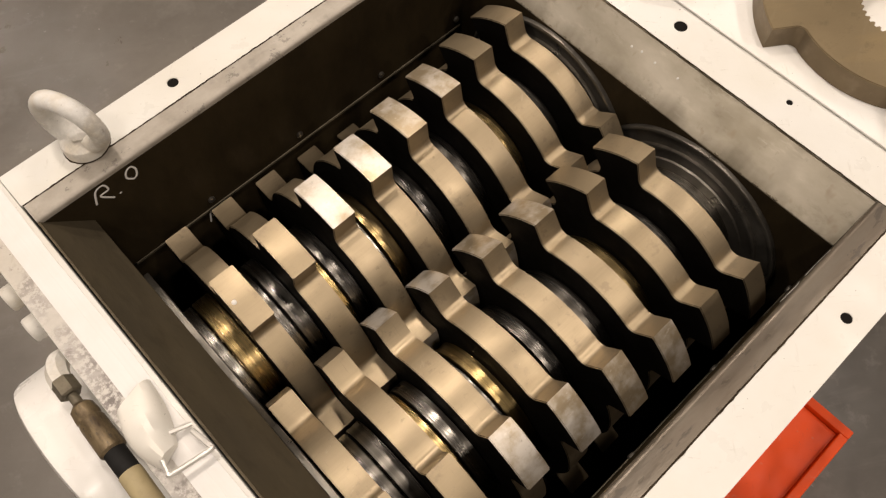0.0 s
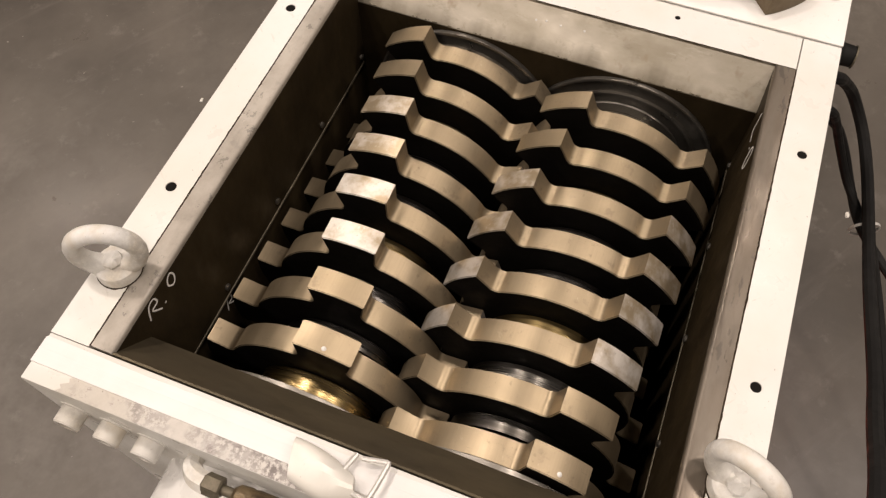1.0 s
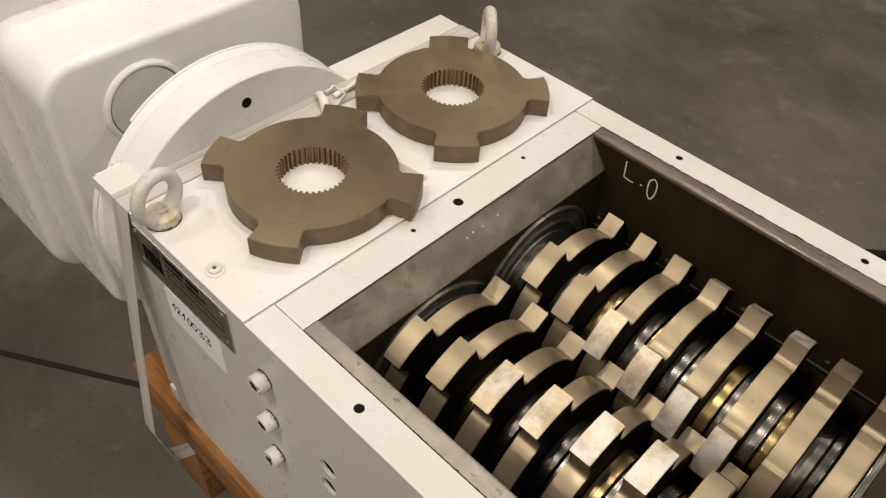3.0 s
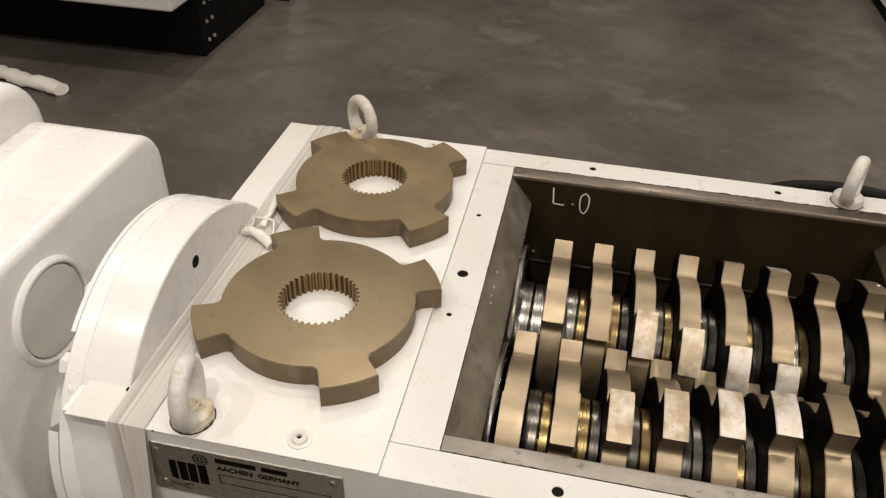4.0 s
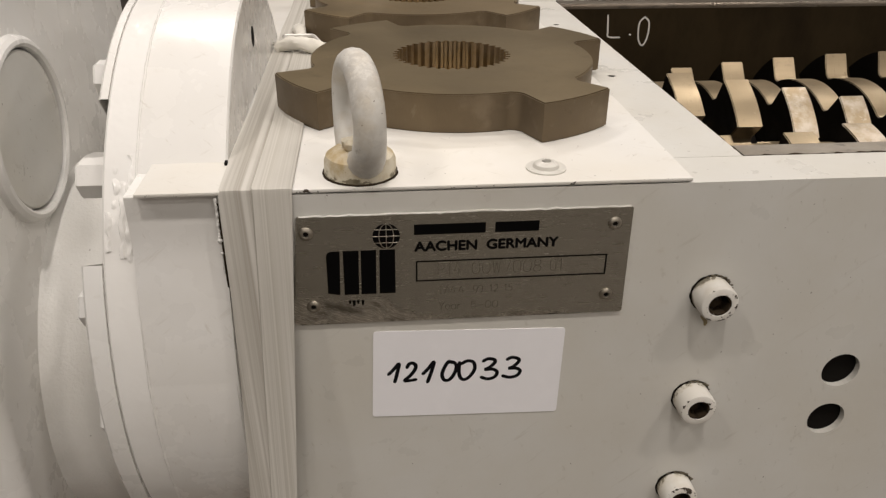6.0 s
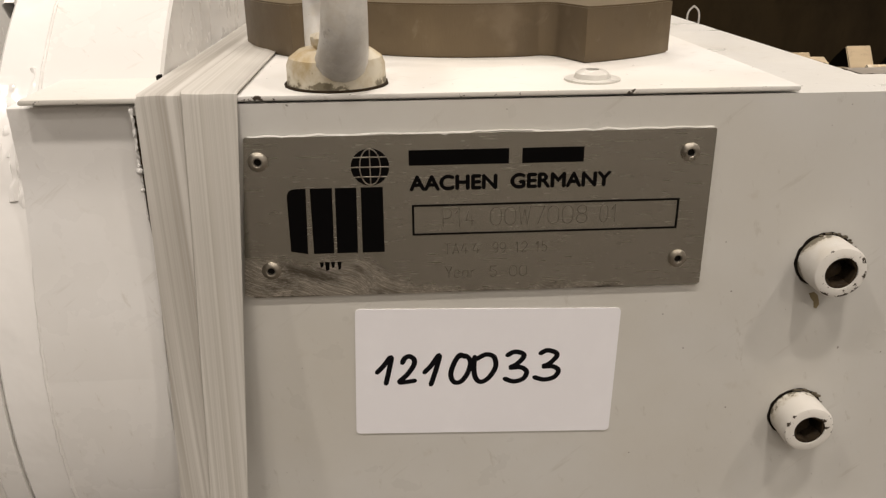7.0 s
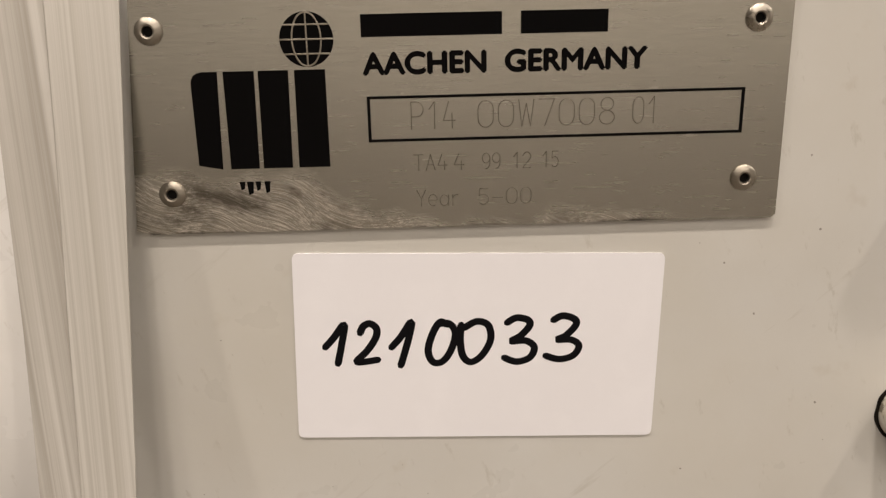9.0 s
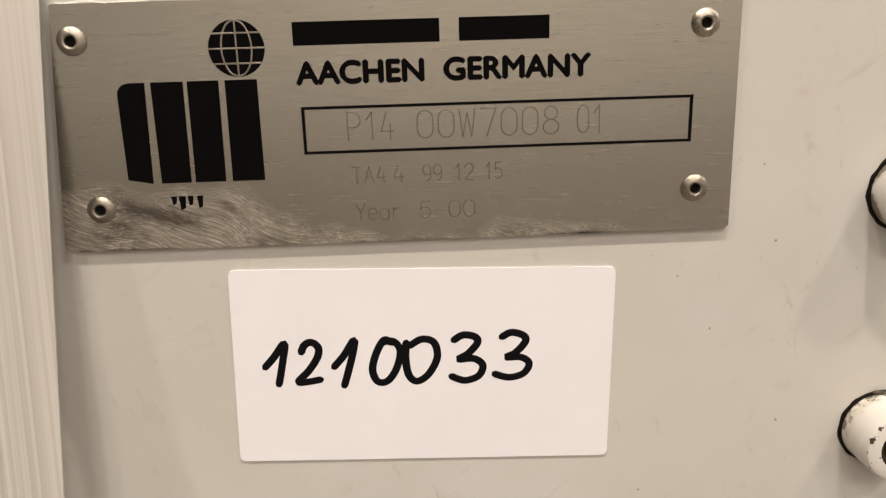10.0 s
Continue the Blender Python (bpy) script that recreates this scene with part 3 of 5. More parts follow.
def flat_shape(outline, to3, w0, w1, bm=None):
    """A flat piece with the given outline in a plane, from depth w0 to w1."""
    b = bm or bmesh.new()
    lo = [b.verts.new(to3(u, v, w0)) for u, v in outline]
    hi = [b.verts.new(to3(u, v, w1)) for u, v in outline]
    b.faces.new(lo), b.faces.new(hi)
    for k in range(len(lo)):
        j = (k + 1) % len(lo)
        b.faces.new((lo[k], lo[j], hi[j], hi[k]))
    return b


def letters(text, x0, x1, z0, z1, y, depth, bold, parent, mt, label):
    """Printed text in the built-in font over the box x0..x1, z0..z1 on the front panel: one part for each letter."""
    cu = bpy.data.curves.new("letters", "FONT")
    cu.body, cu.size = text, 1.0
    tmp = bpy.data.objects.new("letters", cu)
    me = bpy.data.meshes.new_from_object(tmp)
    bpy.data.objects.remove(tmp)
    b = bmesh.new()
    b.from_mesh(me)
    lo_u, hi_u = min(v.co.x for v in b.verts), max(v.co.x for v in b.verts)
    lo_w, hi_w = min(v.co.y for v in b.verts), max(v.co.y for v in b.verts)
    b.verts.ensure_lookup_table()
    left, islands = set(b.verts), []
    while left:
        stack, seen = [next(v for v in b.verts if v in left)], set()
        while stack:
            v = stack.pop()
            if v in seen:
                continue
            seen.add(v)
            stack += [e.other_vert(v) for e in v.link_edges]
        left -= seen
        islands.append(sorted(seen, key=lambda v: v.index))
    for isle in islands:
        faces = sorted({f for v in isle for f in v.link_faces}, key=lambda f: f.index)
        out = bmesh.new()
        for k, (du, dw) in enumerate(((0, 0), (bold, 0), (-bold, 0), (0, bold), (0, -bold)) if bold else ((0, 0),)):
            pin = {v: out.verts.new((x0 + du + (v.co.x - lo_u) / (hi_u - lo_u) * (x1 - x0), y - depth - k * 0.00001, z0 + dw + (v.co.y - lo_w) / (hi_w - lo_w) * (z1 - z0))) for v in isle}
            for f in faces:
                out.faces.new([pin[v] for v in f.verts])
        part("letter", out, mt, parent, label if isle is islands[0] else "", smooth=False)
    b.free()


def strokes(lines, r, to3, flat=0.12, steps=6):
    """Hand-drawn strokes: each a soft line in a plane, round-ended and thin."""
    b = bmesh.new()
    for ln in lines:
        tube([(u, v, 0) for u, v in ln], r, 8, b, 1.0, steps)
        for u, v in (ln[0], ln[-1]):
            bmesh.ops.create_icosphere(b, subdivisions=1, radius=r, matrix=Matrix.Translation((u, v, 0)))
    for v in b.verts:
        v.co = Vector(to3(v.co.x, v.co.y, v.co.z * flat))
    return b

# ---------------------------------------------------------------- hall
def slab(name, x0, x1, y0, y1, z0, z1, mt, label, category):
    return tagged(part(name, box(x0, x1, y0, y1, z0, z1), mt, smooth=False), label, category, kind="structure")


# Walls and ceiling are unseen; dark ones hold bounce down, pale ones raise it.
slab("floor", -7, 10, -7, 7, -0.2, 0, FLOOR, "grey-brown sealed concrete hall floor with cloudy stains", "floor")
slab("wall_north", -7, 10, 7, 7.2, 0, 5, PLASTER, "plain grey plastered hall wall", "wall")
slab("wall_south", -7, 10, -7.2, -7, 0, 5, PALE, "unseen pale hall wall that throws light back at the machine", "wall")
slab("wall_west", -7.2, -7, -7, 7, 0, 5, PLASTER, "plain grey plastered hall wall", "wall")
slab("wall_east", 10, 10.2, -7, 7, 0, 5, PALE, "unseen pale hall wall that throws light back at the machine", "wall")
slab("ceiling", -7, 10, -7, 7, 5, 5.2, CEIL, "plain grey hall ceiling", "ceiling")


# ---------------------------------------------------------------- cutter discs
TIP, BODY, BORE, THICK = 0.1352, 0.1055, 0.0445, 0.026


def tooth_outline():
    """Outline of a disc with four teeth: a tip arc, slightly undercut flanks and a rounded root."""
    half, neck, fillet = radians(12.6), 0.0258, 0.009
    one = []
    root = math.asin((neck + fillet) / (BODY + fillet * 0.2))
    for k in range(7):
        a = -half + 2 * half * k / 6
        one.append((TIP * math.cos(a), TIP * math.sin(a)))
    yb, xb = neck + fillet, BODY * math.cos(root) + fillet
    arc = [(xb - fillet * math.sin(q), yb - fillet * math.cos(q)) for q in (math.pi / 2 * k / 5 for k in range(6))]
    one += [(x, y) for x, y in arc]
    start = math.atan2(arc[-1][1], arc[-1][0])
    span = math.pi / 2 - 2 * start
    one += [(BODY * math.cos(start + span * k / 12), BODY * math.sin(start + span * k / 12)) for k in range(1, 12)]
    nxt = [(x, -y) for x, y in reversed(arc)]
    one += [(-y, x) for x, y in nxt]
    out = []
    for q in range(4):
        c, s = math.cos(q * math.pi / 2), math.sin(q * math.pi / 2)
        out += [(x * c - y * s, x * s + y * c) for x, y in one]
    return out


def spline_bore(teeth=38):
    out = []
    for k in range(teeth):
        a = 2 * math.pi * k / teeth
        w = 2 * math.pi / teeth
        for f, r in ((0.0, BORE), (0.3, BORE), (0.5, BORE - 0.0032), (0.8, BORE - 0.0032)):
            out.append((r * math.cos(a + f * w), r * math.sin(a + f * w)))
    return out


def disc_mesh(name, mats, splined, r_in=0.055, tips=False):
    """A cutter disc lying in the xy plane, from z = 0 to its thickness. Slot 0: rim, 1: sides, 2: bore."""
    b = bmesh.new()
    inner = spline_bore() if splined else [(r_in * math.cos(2 * math.pi * k / 32), r_in * math.sin(2 * math.pi * k / 32)) for k in range(32)]
    edges = []
    for lp in (tooth_outline(), inner):
        vs = [b.verts.new((x, y, 0)) for x, y in lp]
        edges += [b.edges.new((vs[k], vs[(k + 1) % len(vs)])) for k in range(len(vs))]
    bmesh.ops.triangle_fill(b, use_beauty=True, use_dissolve=False, edges=edges, normal=(0, 0, 1))
    r = bmesh.ops.extrude_face_region(b, geom=b.faces[:])
    for v in (g for g in r["geom"] if isinstance(g, bmesh.types.BMVert)):
        v.co.z = THICK
    bmesh.ops.recalc_face_normals(b, faces=b.faces[:])
    rim = [e for e in b.edges if len(e.link_faces) == 2 and abs(abs(e.link_faces[0].normal.z) - abs(e.link_faces[1].normal.z)) > 0.5 and e.verts[0].co.xy.length > BORE + 0.02]
    bmesh.ops.bevel(b, geom=rim, offset=0.0008, segments=2, affect="EDGES")
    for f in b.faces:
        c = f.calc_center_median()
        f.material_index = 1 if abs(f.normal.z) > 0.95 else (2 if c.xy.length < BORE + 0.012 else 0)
        if tips and abs(f.normal.z) < 0.9 and c.xy.length > TIP - 0.0025:
            f.material_index = 3
    return mesh_of(b, mats, True, name)


MOUNTED = disc_mesh("cutter_disc", (RIM, SIDE_SHADE, SIDE_SHADE), False)
BARE = disc_mesh("cutter_disc", (RIM, SIDE_SHADE, SIDE_SHADE, TIP_BARE), False, tips=True)
RUBBED = disc_mesh("cutter_disc", (RIM, SIDE_SHADE, SIDE_SHADE, TIP_RUBBED), False, tips=True)
SPARE = disc_mesh("spare_disc", (LOOSE_RIM, LOOSE, BOREMAT), True)


def split_faces(me, keep):
    """The faces of a mesh whose material slot passes the test, as a mesh of their own."""
    b = bmesh.new()
    b.from_mesh(me)
    bmesh.ops.delete(b, geom=[f for f in b.faces if not keep(f.material_index)], context="FACES")
    out = me.copy()
    b.to_mesh(out)
    b.free()
    return out


SPARE_BODY, SPARE_BORE = split_faces(SPARE, lambda k: k < 2), split_faces(SPARE, lambda k: k == 2)
GOLDEN_BODY = SPARE_BODY.copy()
GOLDEN_BODY.materials[1] = GOLDEN
for cx, cy, turn, body, what in ((-0.119, 0.190, 31.7, SPARE_BODY, "brown-tempered steel cutter disc with four teeth on the white cover"), (-0.128, 0.4455, 46.4, GOLDEN_BODY, "golden-brown tempered four-tooth cutter disc lying beside a like one")):
    ob = new("cutter_disc")
    part("toothed_body", body, None, ob)
    part("splined_bore", SPARE_BORE, None, ob, "splined bore with ground teeth")
    ob.matrix_basis = pose(cx, cy, 0.8032, 0, 0, turn)
    tagged(ob, what, "cutter disc", "spare cutter discs on the cover")


# ---------------------------------------------------------------- shredder housing
H = 0.8
shredder = thing("industrial_shredder", "white-painted twin-shaft industrial shredder with an open cutting chamber", "shredder", at=(0, 0, 0))
RAIL = 0.03
HOLES_F = [(0.160, 0.0192, 0.0056), (0.420, 0.0192, 0.0056)]
HOLES_B = [(0.1604, 0.5887, 0.0050), (0.420, 0.5887, 0.0050)]
HOLES_C = [(0.0191, 0.2279, 0.0032), (0.0205, 0.3038, 0.0068), (0.0183, 0.4307, 0.0032)]
up = lambda u, v, w: (u, v, H - RAIL + w)
front_rail = part("front_rail", holed(-0.2664, 0.592, 0.0, 0.0389, HOLES_F, RAIL, up), WHITE, shredder, smooth=False)
back_rail = part("back_rail", holed(0.0, 0.592, 0.5671, 0.6075, HOLES_B, RAIL, up), WHITE, shredder, smooth=False)
cross_rail = part("cross_rail", holed(0.0, 0.048, 0.0402, 0.5658, HOLES_C, RAIL, lambda u, v, w: (u, v, H - RAIL - 0.0003 + w)), WHITE, shredder, smooth=False)
end_plate = part("end_plate", box(0.5924, 0.6372, 0.0, 0.6075, 0.34, 0.8, 0.0015), WHITE, shredder, "white end plate")
part("worn_edge", flat_shape([(0.6208, 0.046), (0.6230, 0.041), (0.6262, 0.043), (0.6300, 0.036), (0.6330, 0.039), (0.6364, 0.035), (0.6366, 0.572), (0.6330, 0.566), (0.6290, 0.570), (0.6208, 0.560)], lambda u, v, w: (u, v, w), 0.7990, 0.8003), PEELED, end_plate, "speckled strip of peeling paint")
FRONT_HOLES = [(0.125, 0.660, 0.0132), (0.1245, 0.619, 0.0132), (0.226, 0.660, 0.0132), (0.2265, 0.619, 0.0132), (0.36, 0.660, 0.0132), (0.36, 0.619, 0.0132)]
front_wall = part("front_wall", holed(-0.2664, 0.592, 0.34, H - RAIL, FRONT_HOLES, 0.038, lambda u, v, w: (u, w, v), 28), WHITE, shredder, "grey-white front panel with round holes", smooth=False)
# added black sleeves take the place of shade inside the panel holes
for hu, hv, hr in FRONT_HOLES:
    part("hole_shade_lining", lathe([(0.0045, hr - 0.0001), (0.0376, hr - 0.0001), (0.0376, 0.0)], "y", (hu, 0, hv), 28), HOLE, front_wall)
back_wall = part("back_wall", box(0.0, 0.592, 0.5695, 0.6075, 0.34, H - RAIL), WHITE, shredder, smooth=False)
part("bearing_block", box(-0.3095, -0.0003, 0.0396, 0.6075, 0.37, 0.7995, 0.0008), WHITE, shredder, "grey-white bearing block")
part("corner_block", box(-0.3085, -0.2675, 0.0072, 0.0395, 0.37, 0.7995, 0.0008), WHITE, shredder)
bulge = [(0.0395, 0.7990), (0.0065, 0.7990), (0.0060, 0.7985), (0.0060, 0.776), (0.0056, 0.768), (0.0044, 0.760), (0.0026, 0.752), (0.0006, 0.743), (-0.0014, 0.733), (-0.0038, 0.721), (-0.0063, 0.708), (-0.0083, 0.693), (-0.0094, 0.680), (-0.0095, 0.670), (0.0395, 0.668)]
part("corner_fillet", flat_shape(bulge, lambda u, v, w: (w, u, v), -0.3180, -0.2669), GLOSSY, shredder, "painted-over corner that runs into the drum")
# black block in place of the shaded slot where drum meets cover
part("notch", box(-0.2680, -0.2665, 0.0385, 0.0428, 0.8030, 0.8050), HOLE, shredder, "small black block for the shaded notch beside the drum", smooth=False)
cover = part("cover_plate", box(-0.3105, 0.0, -0.0005, 0.608, 0.8009, 0.8032, 0.0007), COVER, shredder, "thin white cover plate with chipped edges")
# rail holes get a near-black sleeve for the shade in their depth
for rail, spots in ((front_rail, HOLES_F), (back_rail, HOLES_B), (cross_rail, HOLES_C)):
    for hu, hv, hr in spots:
        part("hole_shade_lining", lathe([(0.7991, hr - 0.0001), (0.778, hr - 0.0001), (0.7780, 0.0)], "z", (hu, hv, 0), 20), HOLE, rail)

def end_wall(top, foot, face, mt):
    """A thick end wall whose upper inner edge is cut off at a slant. top, foot: x of the slant's upper and lower edge; face: x behind."""
    ys = [0.0614, 0.5446]
    # the upright face takes the dark liner colour in place of its shade
    wall = part("chamber_end_wall", flat_shape([(face, 0.42), (foot, 0.42), (foot, 0.7525), (foot + (face - foot) * 0.02, 0.7530), (face, 0.7530)], lambda u, v, w: (u, w, v), *ys), LINER, shredder, "end wall of the cutting chamber, its shade put into a dark colour", smooth=False)
    part("slanted_edge", flat_shape([(face, 0.7532), (foot, 0.7532), (foot, 0.7545), (top, 0.7962), (top, 0.7978), (face, 0.7978)], lambda u, v, w: (u, w, v), *ys), mt, wall, "slanted steel edge, scuffed and stained", smooth=False)


end_wall(0.0485, 0.0800, 0.0455, END_WALL)
end_wall(0.5885, 0.5530, 0.5905, SHADED_EDGE)
crust = bmesh.new()
for k in range(70):
    y = 0.075 + 0.455 * random.random() ** 1.3
    size = 0.0005 + 0.0011 * random.random()
    bmesh.ops.create_icosphere(crust, subdivisions=1, radius=size, matrix=Matrix.Translation((0.0795 - 0.006 * random.random() ** 3, y, 0.7548 + 0.0004)) @ Matrix.Diagonal((1, 1 + 2 * random.random(), 0.7, 1)))
tagged(part("grease_crust", crust, NUT, shredder, "crumbs of paint and dried grease along the slanted edge"), kind="stuff")
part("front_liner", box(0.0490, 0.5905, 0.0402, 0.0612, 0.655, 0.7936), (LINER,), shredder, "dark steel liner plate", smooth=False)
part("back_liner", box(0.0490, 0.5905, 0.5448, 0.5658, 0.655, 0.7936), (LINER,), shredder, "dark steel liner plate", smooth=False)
rolled = [(0.0404, 0.7938), (0.0404, 0.7999), (0.0570, 0.7999), (0.0586, 0.7996), (0.0600, 0.7989), (0.0609, 0.7979), (0.0614, 0.7966), (0.0615, 0.7938)]
for flip in (False, True):
    edge = [(0.606 - u, v) if flip else (u, v) for u, v in rolled]
    part("liner_edge", flat_shape(edge, lambda u, v, w: (w, u, v), 0.0490, 0.5905), LINER_TOP if flip else DUSTY_EDGE, shredder, "scuffed bare steel edge, rounded towards the chamber" if flip else "dusty grey steel edge with dark stains")
for y0, y1 in ((0.0402, 0.0585), (0.5475, 0.5658)):
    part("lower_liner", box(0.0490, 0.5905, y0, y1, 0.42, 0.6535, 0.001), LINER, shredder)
# added strips paint the light caught by the lower liners' upper edges
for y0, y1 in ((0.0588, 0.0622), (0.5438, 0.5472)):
    part("worn_ledge", box(0.0830, 0.5500, y0, y1, 0.6508, 0.6545, 0.0006), NUT, shredder, "thin lighter strip for the lit upper edge of the lower liner")
# no floor known here: a black sheet added for the darkness underneath
part("chamber_floor", box(0.0, 0.592, 0.0385, 0.569, 0.40, 0.42), DARK, shredder, "added black sheet for the darkness below the rotors", smooth=False)
for bx in (0.09, 0.21, 0.33, 0.45):
    for by, s in ((0.0612, 1), (0.5448, -1)):
        part("liner_bolt", lathe([(0.0, 0.004), (0.002 * s, 0.004), (0.003 * s, 0.0025), (0.003 * s, 0.0)], "y", (bx, by, 0.668), 12), SEAL, shredder)


# ---------------------------------------------------------------- rotors
AX, PITCH, RING = 0.633, 0.0567, 0.1180


def rotor(yc, first, lead, step, spread):
    """One shaft with eight discs, polished spacers between them and seal rings at both ends."""
    shaft = part("rotor", lathe([(0.07, 0.052), (0.565, 0.052)], "x", (0, yc, AX), 40), CHROME, shredder, "polished steel shaft with eight cutter discs")
    edges = [0.0803] + [v for i in range(8) for v in (first + PITCH * i, first + PITCH * i + THICK)] + [0.5527]
    for i in range(9):
        a, b = edges[2 * i], edges[2 * i + 1]
        w = b - a
        for k, (p, q, r) in enumerate(((a + 0.0006, a + 0.56 * w, 0.0668), (a + 0.60 * w, b - 0.0006, 0.0660))):
            polish = GILT if (i, k) in ((1, 1), (2, 0), (3, 1), (5, 0), (6, 1), (8, 0)) else SLEEVE
            part("spacer", lathe([(p, 0.060), (p, r - 0.0012), (p + 0.0012, r), (q - 0.0012, r), (q, r - 0.0012), (q, 0.060)], "x", (0, yc, AX), 64), polish, shaft, "brass-brown polished spacer sleeve" if polish is GILT else "polished spacer sleeve")
    for i in range(8):
        disc, wear = {2: (RUBBED, "cutter disc with half-rubbed pale tips"), 3: (RUBBED, "cutter disc with half-rubbed pale tips"), 4: (BARE, "cutter disc with tips rubbed bare"), 5: (BARE, "cutter disc with tips rubbed bare")}.get(i, (MOUNTED, ""))
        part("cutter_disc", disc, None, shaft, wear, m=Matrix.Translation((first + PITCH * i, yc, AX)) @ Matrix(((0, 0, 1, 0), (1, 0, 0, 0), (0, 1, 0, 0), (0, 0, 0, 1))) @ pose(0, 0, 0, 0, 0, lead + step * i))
    dot = bmesh.new()
    a = radians(lead + step * 7 + (90 if step < 0 else 0))
    bmesh.ops.create_uvsphere(dot, u_segments=10, v_segments=6, radius=1.0, matrix=Matrix.Translation((first + PITCH * 7 + THICK * 0.78, yc + (TIP - 0.0019) * math.cos(a), AX + (TIP - 0.0019) * math.sin(a))) @ Matrix.Diagonal((0.0032, 0.0032, 0.0030, 1)))
    part("paint_dot", dot, CHALK, shaft, "small white paint dot")
    for x0, s in ((0.0800, 1), (0.5530, -1)):
        ring = [(0.0, RING), (0.0050 * s, RING), (0.0055 * s, RING - 0.001), (0.0055 * s, RING - 0.0032), (0.0020 * s, RING - 0.0045), (0.0020 * s, 0.0975), (0.0055 * s, 0.0970), (0.0060 * s, 0.0958), (0.0060 * s, 0.0938), (0.0028 * s, 0.0925), (0.0028 * s, 0.0800), (0.0048 * s, 0.0790), (0.0048 * s, 0.0670)]
        part("seal_ring", lathe([(x0 + a + spread * s, r) for a, r in ring], "x", (0, yc, AX), 64), SEAL, shaft, "stepped machined seal ring")
    return shaft


rotor(0.2034, 0.0923, PHASE_F, -5.4, 0)
rotor(0.4078, 0.1216, PHASE_B, 5.6, 0.0004)


# ---------------------------------------------------------------- bolts, eyes, plate, label
def sealant(points, r, seed, wob=0.45):
    """A squeezed-out bead of white sealant with lumps."""
    b = tube(points, r, 8, smooth_steps=8)
    for v in b.verts:
        p = v.co * (0.35 / r) + Vector((seed, 0, 0))
        v.co += Vector((noise.noise(p), noise.noise(p + Vector((9, 0, 0))), noise.noise(p + Vector((0, 7, 0))))) * r * wob
    return b


def eye_bolt(x, y, az, tip=0):
    base = EYEBASE if x < 0 else EYERING
    ob = part("eye_bolt", lathe([(0.0, 0.0207), (0.0085, 0.0204), (0.0115, 0.0192), (0.0145, 0.0150), (0.0160, 0.0)], "z", (0, 0, 0), 32), base, shredder, "yellowed, rust-stained lifting eye bolt", m=pose(x, y, 0.8031 if x < 0 else 0.8, tip, 0, az))
    b = bmesh.new()
    rows = []
    for k in range(40):
        a = 2 * math.pi * k / 40
        c = Vector((0.0278 * math.cos(a), 0, 0.0350 + 0.0278 * math.sin(a)))
        rad = 0.0079 + 0.0022 * max(0, -math.sin(a)) ** 2
        d = Vector((math.cos(a), 0, math.sin(a)))
        rows.append([b.verts.new(c + d * rad * math.cos(t) + Vector((0, 1, 0)) * rad * 1.12 * math.sin(t)) for t in (2 * math.pi * j / 14 for j in range(14))])
    for k in range(40):
        p, q = rows[k], rows[(k + 1) % 40]
        for j in range(14):
            b.faces.new((p[j], p[(j + 1) % 14], q[(j + 1) % 14], q[j]))
    part("ring", b, EYERING, ob, "scuffed white-painted ring")
    foot = tube([(0.0209 * math.cos(radians(q)), 0.0209 * math.sin(radians(q)), 0.0004) for q in range(0, 361, 6)], 0.0007, 6)
    for v in foot.verts:
        v.co *= 1 + 0.035 * noise.noise(v.co * 260 + Vector((az, 0, 0)))
    part("foot_dirt", foot, RUSTY, ob, "dark line of dirt round the foot")
    stud = lathe([(0.0150, 0.0085), (0.0165, 0.0095), (0.0185, 0.0092), (0.0200, 0.0075), (0.0212, 0.0045), (0.0216, 0.0)], "z", (0, 0, 0), 26)
    for v in stud.verts:
        v.co += Vector((noise.noise(v.co * 210 + Vector((az, 0, 0))), noise.noise(v.co * 210 + Vector((0, az, 0))), 1.3 * noise.noise(v.co * 240))) * 0.0022
    part("stud", stud, base, ob, "lump of paint over the bolt's threaded end")
    return ob


eye_bolt(-0.189, 0.0225, 103)
eye_bolt(-0.187, 0.585, -43)
eye_bolt(0.511, 0.586, 65)
eye_bolt(0.516, 0.0228, 115)


dice = random.Random(11)


